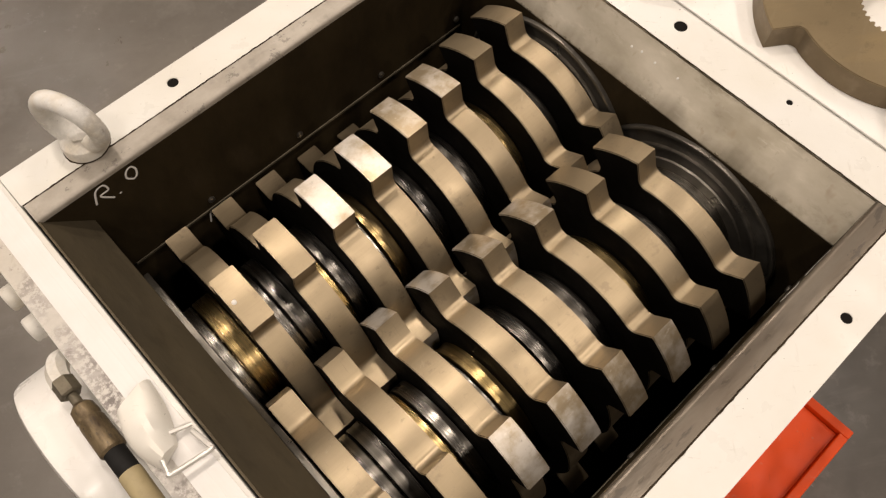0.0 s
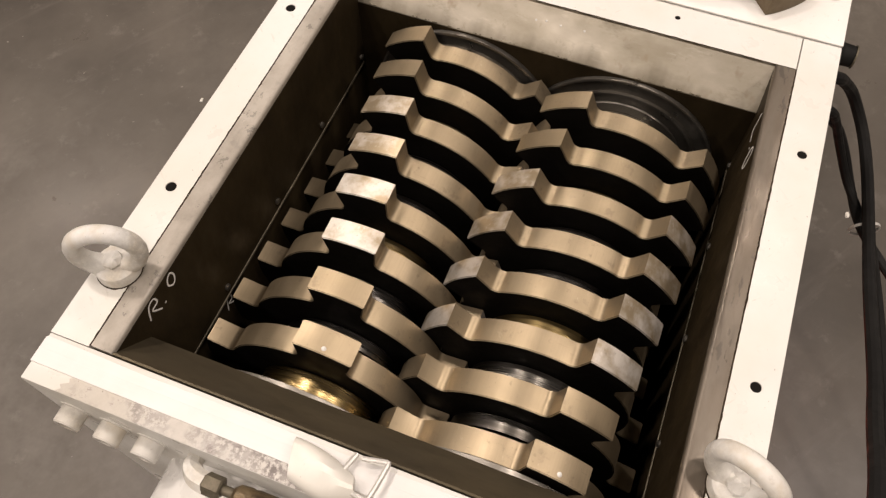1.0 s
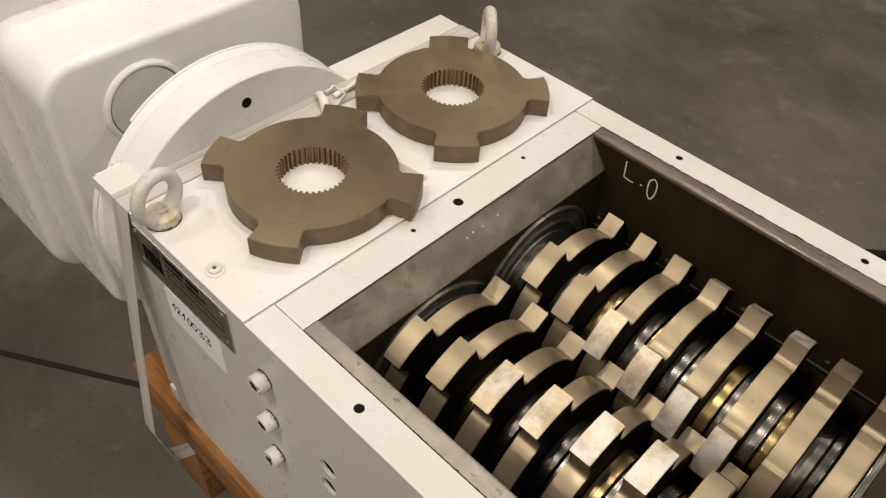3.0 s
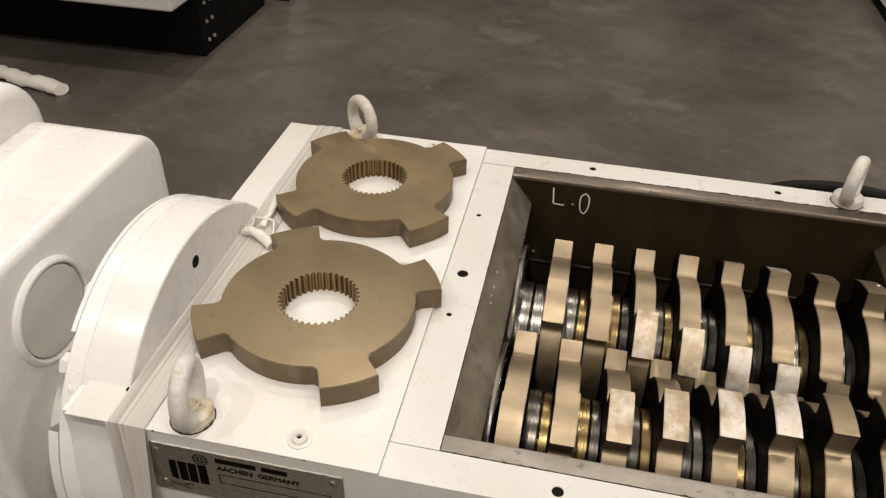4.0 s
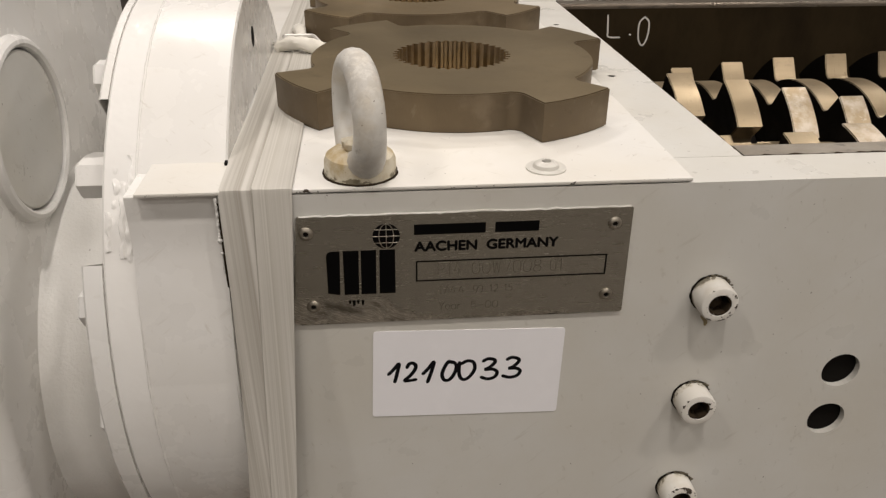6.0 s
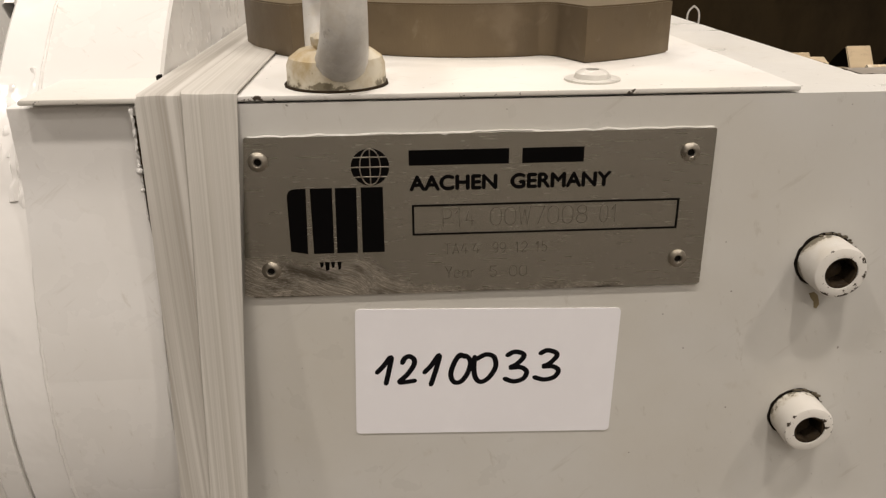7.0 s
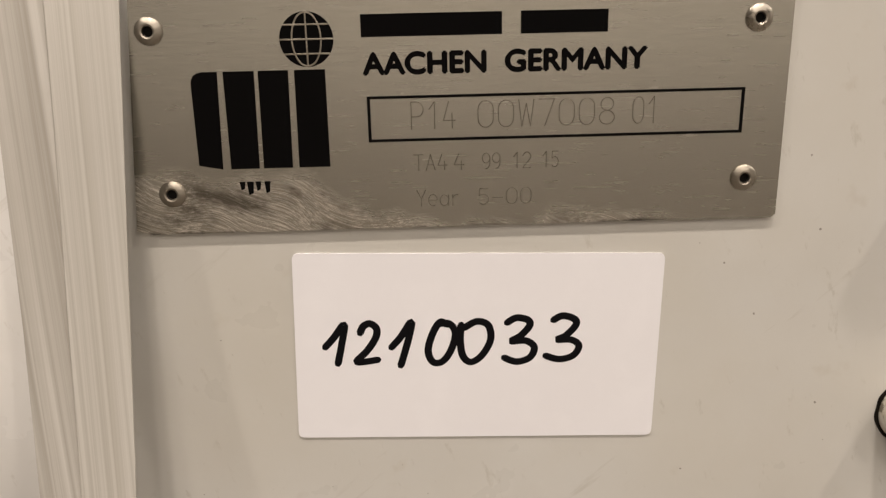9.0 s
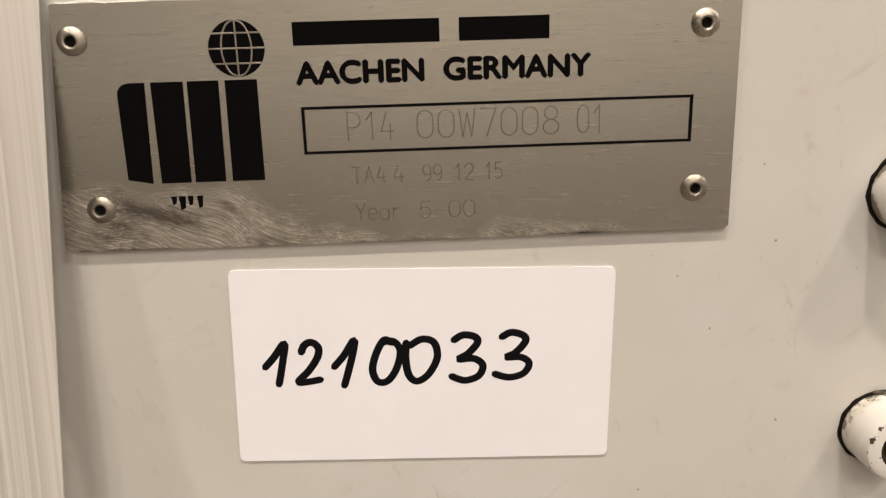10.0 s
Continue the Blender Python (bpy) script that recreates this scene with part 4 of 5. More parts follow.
def cap_screw(x, z, turn):
    """A painted socket-head screw that stands out of the front panel."""
    r = 0.0121
    ob = part("cap_screw", lathe([(0.002, r), (-0.0135, r), (-0.0150, r - 0.0008), (-0.0155, r - 0.0022), (-0.0155, 0.0073), (-0.0060, 0.0071), (-0.0060, 0.0)], "y", (x, 0, z), 36), SCREWPAINT, shredder, "white-painted socket-head screw, chipped and dirty")
    b = bmesh.new()
    hexa = [(0.0069 * math.cos(radians(60 * k + turn)), 0.0069 * math.sin(radians(60 * k + turn))) for k in range(6)]
    outer = [(0.00745 * math.cos(radians(15 * k + turn)), 0.00745 * math.sin(radians(15 * k + turn))) for k in range(24)]
    edges = []
    for lp in (outer, hexa):
        vs = [b.verts.new((u, v, 0)) for u, v in lp]
        edges += [b.edges.new((vs[k], vs[(k + 1) % len(vs)])) for k in range(len(vs))]
    bmesh.ops.triangle_fill(b, use_beauty=True, use_dissolve=False, edges=edges, normal=(0, 0, 1))
    r2 = bmesh.ops.extrude_face_region(b, geom=b.faces[:])
    for v in (g for g in r2["geom"] if isinstance(g, bmesh.types.BMVert)):
        v.co.z = 0.0088
    for v in b.verts:
        k = 1 + 0.09 * noise.noise(Vector((v.co.x * 420 + z * 90, v.co.y * 420, 0)))
        v.co = Vector((x + v.co.x * k, -0.0149 + v.co.z, z + v.co.y * k))
    part("hex_socket", b, RUSTY, ob, "dirty dark hex socket", smooth=False)
    # black disc for the shade at the socket's bottom
    part("socket_floor", lathe([(-0.0058, 0.0070), (-0.0062, 0.0070), (-0.0062, 0.0)], "y", (x, 0, z), 16), HOLE, ob)
    cake = bmesh.new()
    bmesh.ops.create_icosphere(cake, subdivisions=3, radius=1.0)
    for v in cake.verts:
        k = 1 + 0.35 * noise.noise(v.co * 2.2 + Vector((z * 90, 0, 0))) + 0.2 * noise.noise(v.co * 6)
        v.co = Vector((x - 0.001 + v.co.x * 0.0056 * k, -0.0066 + v.co.y * 0.0022 * k, z - 0.0018 + v.co.z * 0.0044 * k))
    part("caked_dirt", cake, RUSTY, ob, "caked brown dirt")
    gap = lathe([(0.0, 0.0131), (-0.0007, 0.0129), (-0.0009, 0.0118)], "y", (x, 0, z), 64)
    for v in gap.verts:
        d = Vector((v.co.x - x, 0, v.co.z - z))
        v.co += d.normalized() * 0.0005 * noise.noise(Vector((d.x * 330, d.z * 330, z * 40)))
    part("washer", gap, DARK, ob, "ragged dark gap round the screw")
    crumbs = bmesh.new()
    for k in range(26):
        a = radians(55 + 75 * dice.random() ** 1.5 - 40 * dice.random())
        rr = 0.0124 + 0.0012 * dice.random()
        bmesh.ops.create_icosphere(crumbs, subdivisions=1, radius=0.0003 + 0.0007 * dice.random() ** 2, matrix=Matrix.Translation((x + rr * math.cos(a), -0.0010 - 0.0008 * dice.random(), z + rr * math.sin(a))) @ Matrix.Diagonal((1.4, 1, 0.8, 1)))
    tagged(part("dirt_crumbs", crumbs, NUT, ob, "olive-brown crumbs of dirt at the screw's foot"), kind="stuff")
    return ob


for bz, tn in ((0.7255, 10), (0.6455, 35), (0.566, 50)):
    cap_screw(0.0232, bz, tn)
blot = flat_shape([(0.0195, 0.7090), (0.0218, 0.7096), (0.0236, 0.7082), (0.0246, 0.7058), (0.0252, 0.7032), (0.0243, 0.7012), (0.0230, 0.7016), (0.0224, 0.7046), (0.0206, 0.7068)], lambda u, v, w: (u, -w, v), 0.0, 0.0002)
part("dirt_blot", blot, YELLOW, front_wall, "small olive-brown smear of dirt", smooth=False)
for sx, sy in ((-0.0812, 0.0205), (-0.0779, 0.5866)):
    ob = part("button_screw", lathe([(0.8032, 0.0118), (0.8040, 0.0118), (0.8042, 0.0078), (0.8062, 0.0070), (0.8074, 0.0050), (0.8076, 0.0028), (0.8050, 0.0026), (0.8050, 0.0)], "z", (sx, sy, 0), 36), WHITE, shredder, "painted button-head screw with washer")
    # shade in the small socket, as a black piece
    part("socket", lathe([(0.8051, 0.0025), (0.8053, 0.0)], "z", (sx, sy, 0), 6), HOLE, ob)

on_front = lambda u, v, w: (u, -w, v)
tape = part('tape_strip', flat_shape([(-0.083, 0.2885), (-0.032, 0.2945), (-0.034, 0.3055), (-0.085, 0.2985)], lambda u, v, w: (u, v, w), 0.8032, 0.8037), TAPE, shredder, 'greyed strip of tape on the cover', smooth=False)
plate = part("nameplate", flat_shape([(-0.2318, 0.7175), (-0.2270, 0.7163), (-0.034, 0.7163), (-0.0327, 0.7172), (-0.0333, 0.7862), (-0.0338, 0.7867), (-0.2250, 0.7867), (-0.2256, 0.7862)], on_front, 0.0002, 0.0017), PLATE, shredder, "brushed aluminium nameplate, scraped along its lower edge", smooth=False)
for rx, rz in ((-0.2207, 0.7768), (-0.0435, 0.7768), (-0.2195, 0.7290), (-0.0440, 0.7292)):
    rv = part("rivet", lathe([(-0.0016, 0.0041), (-0.0022, 0.0040), (-0.0030, 0.0031), (-0.0032, 0.0021), (-0.0030, 0.0016), (-0.0014, 0.00145)], "y", (rx, 0, rz), 28), RIVET, plate, "blind rivet with a dark open core")
    # black disc for the shade in the rivet's open core
    part("rivet_core", lathe([(-0.00155, 0.0016), (-0.0018, 0.0016), (-0.0018, 0.0)], "y", (rx, 0, rz), 16), HOLE, rv)
Y1 = 0.0019
for pts in ([(-0.2105, 0.7375), (-0.2035, 0.7362), (-0.2025, 0.765), (-0.2070, 0.765), (-0.2084, 0.7647), (-0.2095, 0.7640), (-0.2102, 0.7628), (-0.2104, 0.7612)], [(-0.2010, 0.7362), (-0.1925, 0.7362), (-0.1918, 0.765), (-0.2008, 0.765)], [(-0.1912, 0.7362), (-0.1825, 0.7362), (-0.1818, 0.765), (-0.1906, 0.765)], [(-0.1805, 0.7362), (-0.1712, 0.7362), (-0.1710, 0.765), (-0.1800, 0.765)]):
    part("emblem_bar", flat_shape(pts, on_front, 0.0016, Y1), INK, plate, "plain black emblem bar", smooth=False)
globe = part("emblem_disc", flat_shape([(-0.1758 + 0.0078 * math.cos(2 * math.pi * k / 40), 0.7736 + 0.0078 * math.sin(2 * math.pi * k / 40)) for k in range(40)], on_front, 0.0016, Y1), INK, plate, "plain black round emblem", smooth=False)
grid_lines = [[(-0.1758 - 0.0076 * math.cos(radians(q)), 0.7736 + 0.0078 * math.sin(radians(q))), (-0.1758 + 0.0076 * math.cos(radians(q)), 0.7736 + 0.0078 * math.sin(radians(q)))] for q in (-32, 0, 32)]
grid_lines += [[(-0.1758 + f * math.cos(radians(q)), 0.7736 + 0.0077 * math.sin(radians(q))) for q in range(-90, 91, 30)] for f in (-0.0042, 0.0, 0.0042)]
part("emblem_grid", strokes(grid_lines, 0.00026, lambda u, v, w: (u, -Y1 - w, v), 0.5, 4), RIVET, globe)
for x0, x1 in ((-0.160, -0.119), (-0.1135, -0.088)):
    part("ink_bar", box(x0, x1, -Y1, -0.0016, 0.7738, 0.7802), INK, plate, "plain black bar in place of lettering", smooth=False)
letters("AACHEN  GERMANY", -0.1597, -0.0762, 0.7632, 0.7692, -0.0017, 0.0001, 0.00038, plate, INK, "black printed letter")
b = bmesh.new()
for q in ((-0.1592, -0.0458, 0.7560, 0.7568), (-0.1592, -0.0458, 0.7432, 0.7440), (-0.1592, -0.1583, 0.7440, 0.7560), (-0.0467, -0.0458, 0.7440, 0.7560)):
    box(q[0], q[1], -Y1, -0.0016, q[2], q[3], bm=b)
part("printed_frame", b, INK, plate, "thin black printed frame", smooth=False)
ARC = lambda cx, cy, rx, ry, a0, a1, n=7: [(cx + rx * math.cos(radians(a0 + (a1 - a0) * k / n)), cy + ry * math.sin(radians(a0 + (a1 - a0) * k / n))) for k in range(n + 1)]
GLYPHS = {
    "P": [[(0, 0), (0, 1), (0.5, 1)] + ARC(0.5, 0.73, 0.5, 0.27, 90, -90) + [(0, 0.46)]],
    "1": [[(0.15, 0.72), (0.6, 1), (0.6, 0)]],
    "4": [[(0.45, 1), (0, 0.3), (1, 0.3)], [(0.72, 0.55), (0.72, 0)]],
    "0": [ARC(0.5, 0.68, 0.5, 0.32, 0, 180) + ARC(0.5, 0.32, 0.5, 0.32, 180, 360) + [(1, 0.68)]],
    "W": [[(0, 1), (0.22, 0), (0.5, 0.85), (0.78, 0), (1, 1)]],
    "7": [[(0, 1), (1, 1), (0.4, 0)]],
    "8": [ARC(0.5, 0.76, 0.42, 0.24, -90, 270, 14), ARC(0.5, 0.26, 0.5, 0.26, 90, 450, 14)],
    "T": [[(0, 1), (1, 1)], [(0.5, 1), (0.5, 0)]],
    "A": [[(0, 0), (0.5, 1), (1, 0)], [(0.2, 0.35), (0.8, 0.35)]],
    "9": [ARC(0.5, 0.68, 0.5, 0.32, 0, 360, 14) + ARC(0.5, 0.4, 0.5, 0.4, 0, -100)],
    "2": [ARC(0.5, 0.7, 0.5, 0.3, 170, -20) + [(0, 0), (1, 0)]],
    "5": [[(0.9, 1), (0.12, 1), (0.05, 0.55)] + ARC(0.45, 0.33, 0.5, 0.33, 120, -140)],
    "Y": [[(0, 1), (0.5, 0.45), (1, 1)], [(0.5, 0.45), (0.5, 0)]],
    "e": [[(0, 0.36), (1, 0.36)] + ARC(0.5, 0.36, 0.5, 0.36, 0, 300, 12)],
    "a": [ARC(0.5, 0.34, 0.5, 0.34, 0, 360, 12), [(1, 0.68), (1, 0)]],
    "r": [[(0.15, 0.68), (0.15, 0)], [(0.15, 0.45)] + ARC(0.6, 0.36, 0.45, 0.32, 150, 70, 3)],
    "-": [[(0, 0.42), (1, 0.42)]],
}


def engrave(text, x0, x1, z0, z1):
    """Thin engraved characters, each a part of the nameplate."""
    step = (x1 - x0) / (len(text) - 0.25)
    for k, ch in enumerate(text):
        gx = x0 + step * k
        lines = [[(gx + u * step * 0.75, z0 + w * (z1 - z0)) for u, w in ln] for ln in GLYPHS[ch]]
        cut = []
        for ln in lines:
            run = [ln[0]]
            for p, q, r in zip(ln, ln[1:], ln[2:] + [None]):
                run.append(q)
                if r and (Vector(q) - Vector(p)).angle(Vector(r) - Vector(q), 0) > 0.7:
                    cut.append(run)
                    run = [q]
            cut.append(run)
        part("engraved_character", strokes(cut, 0.00017, lambda u, v, w: (u, -0.00168 - w, v), 0.4, 0), ENGRAVED, plate)


for text, x0, x1, z0, z1 in (("P14", -0.1462, -0.1330, 0.7468, 0.7548), ("00W7008", -0.1262, -0.0850, 0.7468, 0.7548), ("01", -0.0795, -0.0718, 0.7468, 0.7548), ("TA4", -0.1458, -0.1358, 0.7342, 0.7390), ("4", -0.1336, -0.1306, 0.7342, 0.7390), ("99", -0.1250, -0.1196, 0.7342, 0.7390), ("12", -0.1158, -0.1102, 0.7342, 0.7390), ("15", -0.1068, -0.1016, 0.7342, 0.7390), ("Year", -0.1452, -0.1320, 0.7230, 0.7280), ("5-00", -0.1262, -0.1100, 0.7230, 0.7280)):
    engrave(text, x0, x1, z0, z1)
for u0, u1, w0 in ((-0.1990, -0.1975, 0.7295), (-0.1968, -0.1950, 0.7280), (-0.1942, -0.1928, 0.7292), (-0.1915, -0.1900, 0.7284)):
    part("worn_mark", flat_shape([(u0 + 0.0004, w0), (u1, w0 + 0.0006), (u1 + 0.0003, 0.7322), (u0, 0.7322)], on_front, 0.0016, 0.00178), INK, plate, "half-scraped black bar", smooth=False)

def bead(points, r, seed):
    b = tube(points, r, 6, smooth_steps=10)
    for v in b.verts:
        v.co += Vector((0, 0, 1)) * r * 1.6 * noise.noise(v.co * 160 + Vector((seed, 0, 0))) + Vector((0, -1, 0)) * r * noise.noise(v.co * 230)
    return b


part("paint_bead", bead([(-0.224 + 0.0316 * k, -0.0008, 0.7868) for k in range(7)], 0.0007, 2), WHITE, plate, "white paint bead along the plate's upper edge")
# dark beads laid on the joints stand in for shaded, dirty gaps
for ys, seed in ((0.0396, 3), (0.5664, 8)):
    part("paint_seam", bead([(0.049 + 0.0301 * k, ys, 0.7996) for k in range(19)], 0.0008, seed), RUSTY, shredder, "ragged dark bead for the dirty, shaded liner joint")
part("paint_seam", bead([(0.0482, 0.0400 + 0.0292 * k, 0.7990) for k in range(19)], 0.0006, 5), RUSTY, shredder)
part("paint_seam", bead([(-0.2672, 0.0010, 0.735 + 0.0088 * k) for k in range(8)], 0.0007, 4), RUSTY, shredder, "dark bead for the shaded gap beside the drum")
drips = sealant([(-0.2682 + 0.0002 * math.sin(k), 0.0022 - 0.0002 * k, 0.752 + 0.0052 * k) for k in range(10)], 0.0007, 6, 0.9)
for cz, r in ((0.7655, 0.0010), (0.7736, 0.0016), (0.7758, 0.0009)):
    bmesh.ops.create_icosphere(drips, subdivisions=2, radius=r, matrix=Matrix.Translation((-0.2683, 0.0004, cz)))
part("paint_bead", drips, SEALED, shredder, "lumpy beads of white paint")

ROUND = 0.0022
corners = [(-0.1878, 0.6434), (-0.0675, 0.6396), (-0.0664, 0.7050), (-0.1853, 0.7086)]
outline = []
for k in range(4):
    p, c, n = (Vector(corners[(k + j) % 4]) for j in (-1, 0, 1))
    a, d = c + (p - c).normalized() * ROUND, c + (n - c).normalized() * ROUND
    for t in (0, 0.25, 0.5, 0.75, 1):
        outline.append(tuple(a * (1 - t) ** 2 + c * 2 * t * (1 - t) + d * t * t))
label = part("paper_label", flat_shape(outline, on_front, 0.0001, 0.0005), STICKER, shredder, "white paper label with a number in black marker", smooth=False)
digits = {
    "one": [[(-0.1768, 0.6762), (-0.1738, 0.6795), (-0.1702, 0.6840), (-0.1712, 0.6780), (-0.1730, 0.6702)]],
    "two": [[(-0.1652, 0.6808), (-0.1640, 0.6832), (-0.1618, 0.6840), (-0.1598, 0.6822), (-0.1602, 0.6790), (-0.1632, 0.6745), (-0.1668, 0.6708), (-0.1640, 0.6706), (-0.1598, 0.6712)]],
    "one_again": [[(-0.1552, 0.6754), (-0.1520, 0.6790), (-0.1484, 0.6842), (-0.1496, 0.6780), (-0.1524, 0.6688)]],
    "nought": [[(-0.1368, 0.6828), (-0.1390, 0.6838), (-0.1415, 0.6800), (-0.1432, 0.6740), (-0.1418, 0.6698), (-0.1386, 0.6698), (-0.1356, 0.6740), (-0.1342, 0.6798), (-0.1362, 0.6832), (-0.1400, 0.6830)]],
    "nought_again": [[(-0.1322, 0.6826), (-0.1326, 0.6770), (-0.1318, 0.6715), (-0.1292, 0.6692), (-0.1255, 0.6715), (-0.1226, 0.6770), (-0.1234, 0.6822), (-0.1272, 0.6836), (-0.1312, 0.6815)]],
    "three": [[(-0.1172, 0.6828), (-0.1142, 0.6844), (-0.1105, 0.6836), (-0.1098, 0.6815), (-0.1128, 0.6780), (-0.1158, 0.6762), (-0.1110, 0.6762), (-0.1082, 0.6738), (-0.1096, 0.6702), (-0.1140, 0.6688), (-0.1182, 0.6704)]],
    "three_again": [[(-0.1020, 0.6832), (-0.0990, 0.6846), (-0.0952, 0.6834), (-0.0946, 0.6812), (-0.0978, 0.6776), (-0.1006, 0.6762), (-0.0960, 0.6760), (-0.0934, 0.6738), (-0.0952, 0.6704), (-0.0998, 0.6692), (-0.1044, 0.6706)]],
}
for ln in digits.values():
    part("handwritten_digit", strokes(ln, 0.00124, lambda u, v, w: (u, -0.0005 - w, v), 0.12), MARKER, label)

# chalk marks on the liners
for name, lines, to3 in (
    ("chalk_letter", [[(0.109, 0.786), (0.1105, 0.768), (0.112, 0.7605), (0.126, 0.7595)]], lambda u, v, w: (u, 0.5446 - w, v)),
    ("chalk_dot", [[(0.138, 0.7630), (0.1395, 0.7625)]], lambda u, v, w: (u, 0.5446 - w, v)),
    ("chalk_letter", [[(0.155, 0.7835), (0.149, 0.776), (0.150, 0.757), (0.156, 0.7495), (0.161, 0.760), (0.161, 0.777), (0.155, 0.7835)]], lambda u, v, w: (u, 0.5446 - w, v)),
    ("chalk_letter", [[(0.543, 0.7715), (0.5375, 0.787), (0.529, 0.789), (0.527, 0.780), (0.536, 0.778), (0.527, 0.7655)]], lambda u, v, w: (u, 0.0614 + w, v)),
    ("chalk_dot", [[(0.5205, 0.7655), (0.5195, 0.766)]], lambda u, v, w: (u, 0.0614 + w, v)),
    ("chalk_letter", [[(0.503, 0.7715), (0.508, 0.778), (0.5055, 0.786), (0.500, 0.7885), (0.497, 0.782), (0.499, 0.774), (0.503, 0.7715)]], lambda u, v, w: (u, 0.0614 + w, v)),
    ("chalk_letter", [[(0.461, 0.628), (0.456, 0.645), (0.449, 0.644), (0.450, 0.637), (0.456, 0.636), (0.448, 0.627)]], lambda u, v, w: (u, 0.0587 + w, v)),
):
    part(name, strokes(lines, 0.0010, to3, 0.25), CHALK, shredder, "white chalk mark")


for cx, cy, cz in ((0.0597, 0.2799, 0.7816), (0.0586, 0.2917, 0.7830), (0.0592, 0.3091, 0.7822), (0.0586, 0.3369, 0.7830)):
    dot = bmesh.new()
    bmesh.ops.create_uvsphere(dot, u_segments=10, v_segments=6, radius=1.0, matrix=Matrix.Translation((cx, cy, cz)) @ Matrix.Rotation(radians(53), 4, "Y") @ Matrix.Diagonal((0.0014, 0.0013, 0.0003, 1)))
    part("paint_dot", dot, CHALK, shredder, "small white paint dot")


# ---------------------------------------------------------------- bearing end of the machine
for by in (0.032, 0.073, 0.112, 0.50, 0.54, 0.58):
    sc = part("end_screw", lathe([(0.6370, 0.0122), (0.6530, 0.0122), (0.6545, 0.0112), (0.6548, 0.0070), (0.6500, 0.0066), (0.6500, 0.0)], "x", (0, by, 0.748), 24), EYERING, shredder, "painted-over socket-head screw")
    part("washer", lathe([(0.6368, 0.0150), (0.6382, 0.0150), (0.6384, 0.0124)], "x", (0, by, 0.748), 24), WHITE, sc)
cap = part("bearing_cap", lathe([(0.6368, 0.106), (0.698, 0.106), (0.7035, 0.1040), (0.7060, 0.0985), (0.7060, 0.0)], "x", (0, 0.203, AX), 64), GLOSSY, shredder, "white bearing cap")
part("bearing_cap", lathe([(0.6368, 0.106), (0.698, 0.106), (0.7035, 0.1040), (0.7060, 0.0985), (0.7060, 0.0)], "x", (0, 0.405, AX), 64), GLOSSY, shredder)


# ---------------------------------------------------------------- gear unit
GY = 0.2075
gear = thing("gear_unit", "large glossy white gear unit bolted to the shredder", "gear unit")
part("drum_flange", lathe([(-0.267, 0.0), (-0.267, 0.2165), (-0.2682, 0.2180), (-0.3182, 0.2180), (-0.3188, 0.2174), (-0.320, 0.2174)], "x", (0, GY, 0.659), 128), GLOSSY, gear, "wide white round flange")
# flat black disc on the drum for the shade of a hole
part("flange_hole", lathe([(-0.2674, 0.0075), (-0.2668, 0.0075), (-0.2668, 0.0)], "x", (0, 0.2018, 0.8419), 20), HOLE, gear)
part("outer_flange", lathe([(-0.3192, 0.2174), (-0.3198, 0.2181), (-0.3370, 0.2182), (-0.3385, 0.2168), (-0.3385, 0.14)], "x", (0, GY, 0.659), 128), SEALED, gear, "glossy white outer flange")
for start, sweep, back, r in ((20, 107, -0.3445, 0.2180), (154, 162, -0.3505, 0.2188)):
    part("flange_lip", lathe([(-0.3387, 0.14), (-0.3387, r), (back + 0.0015, r), (back, r - 0.0015), (back, 0.14)], "x", (0, GY, 0.659), 72, close=True, start=start, sweep=sweep), GLOSSY, gear, "projecting rim of the flange")
for k in range(14):
    a = radians(33.9 + 360 / 14 * k)
    part("flange_bolt", lathe([(-0.3390, 0.0128), (-0.3625, 0.0128), (-0.3640, 0.0116), (-0.3640, 0.0)], "x", (0, GY + 0.181 * math.cos(a), 0.659 + 0.181 * math.sin(a)), 6), GLOSSY, gear, "white hex bolt" if k == 0 else "", smooth=False)


rim_at = lambda x, r, q: (x, GY + r * math.cos(radians(q)), 0.659 + r * math.sin(radians(q)))
part("sealant_bead", sealant([rim_at(-0.3190, 0.2176, q) for q in range(28, 232, 8)], 0.0010, 1), GLOSSY, gear, "thin lumpy bead of white sealant")
for x, q0, q1, r, seed in ((-0.3225, 137, 155, 0.0022, 4), (-0.3262, 141, 153, 0.0026, 6), (-0.3310, 139, 150, 0.0022, 9), (-0.3345, 146, 152, 0.0020, 12)):
    part("sealant_lump", sealant([rim_at(x, 0.2166, q) for q in range(q0, q1 + 1, 3)], r, seed, 0.8), SEALED, gear, "smeared glossy sealant")
part("bell_neck", lathe([(-0.334, 0.138), (-0.372, 0.140), (-0.378, 0.143)], "x", (0, GY, 0.588), 72), WHITE, gear, "smooth white neck of the bell housing")
part("bell_housing", lathe([(-0.374, 0.12), (-0.374, 0.145), (-0.377, 0.148), (-0.390, 0.150), (-0.404, 0.152), (-0.420, 0.155)], "x", (0, GY, 0.588), 72), CAST, gear, "rough cast white bell housing")


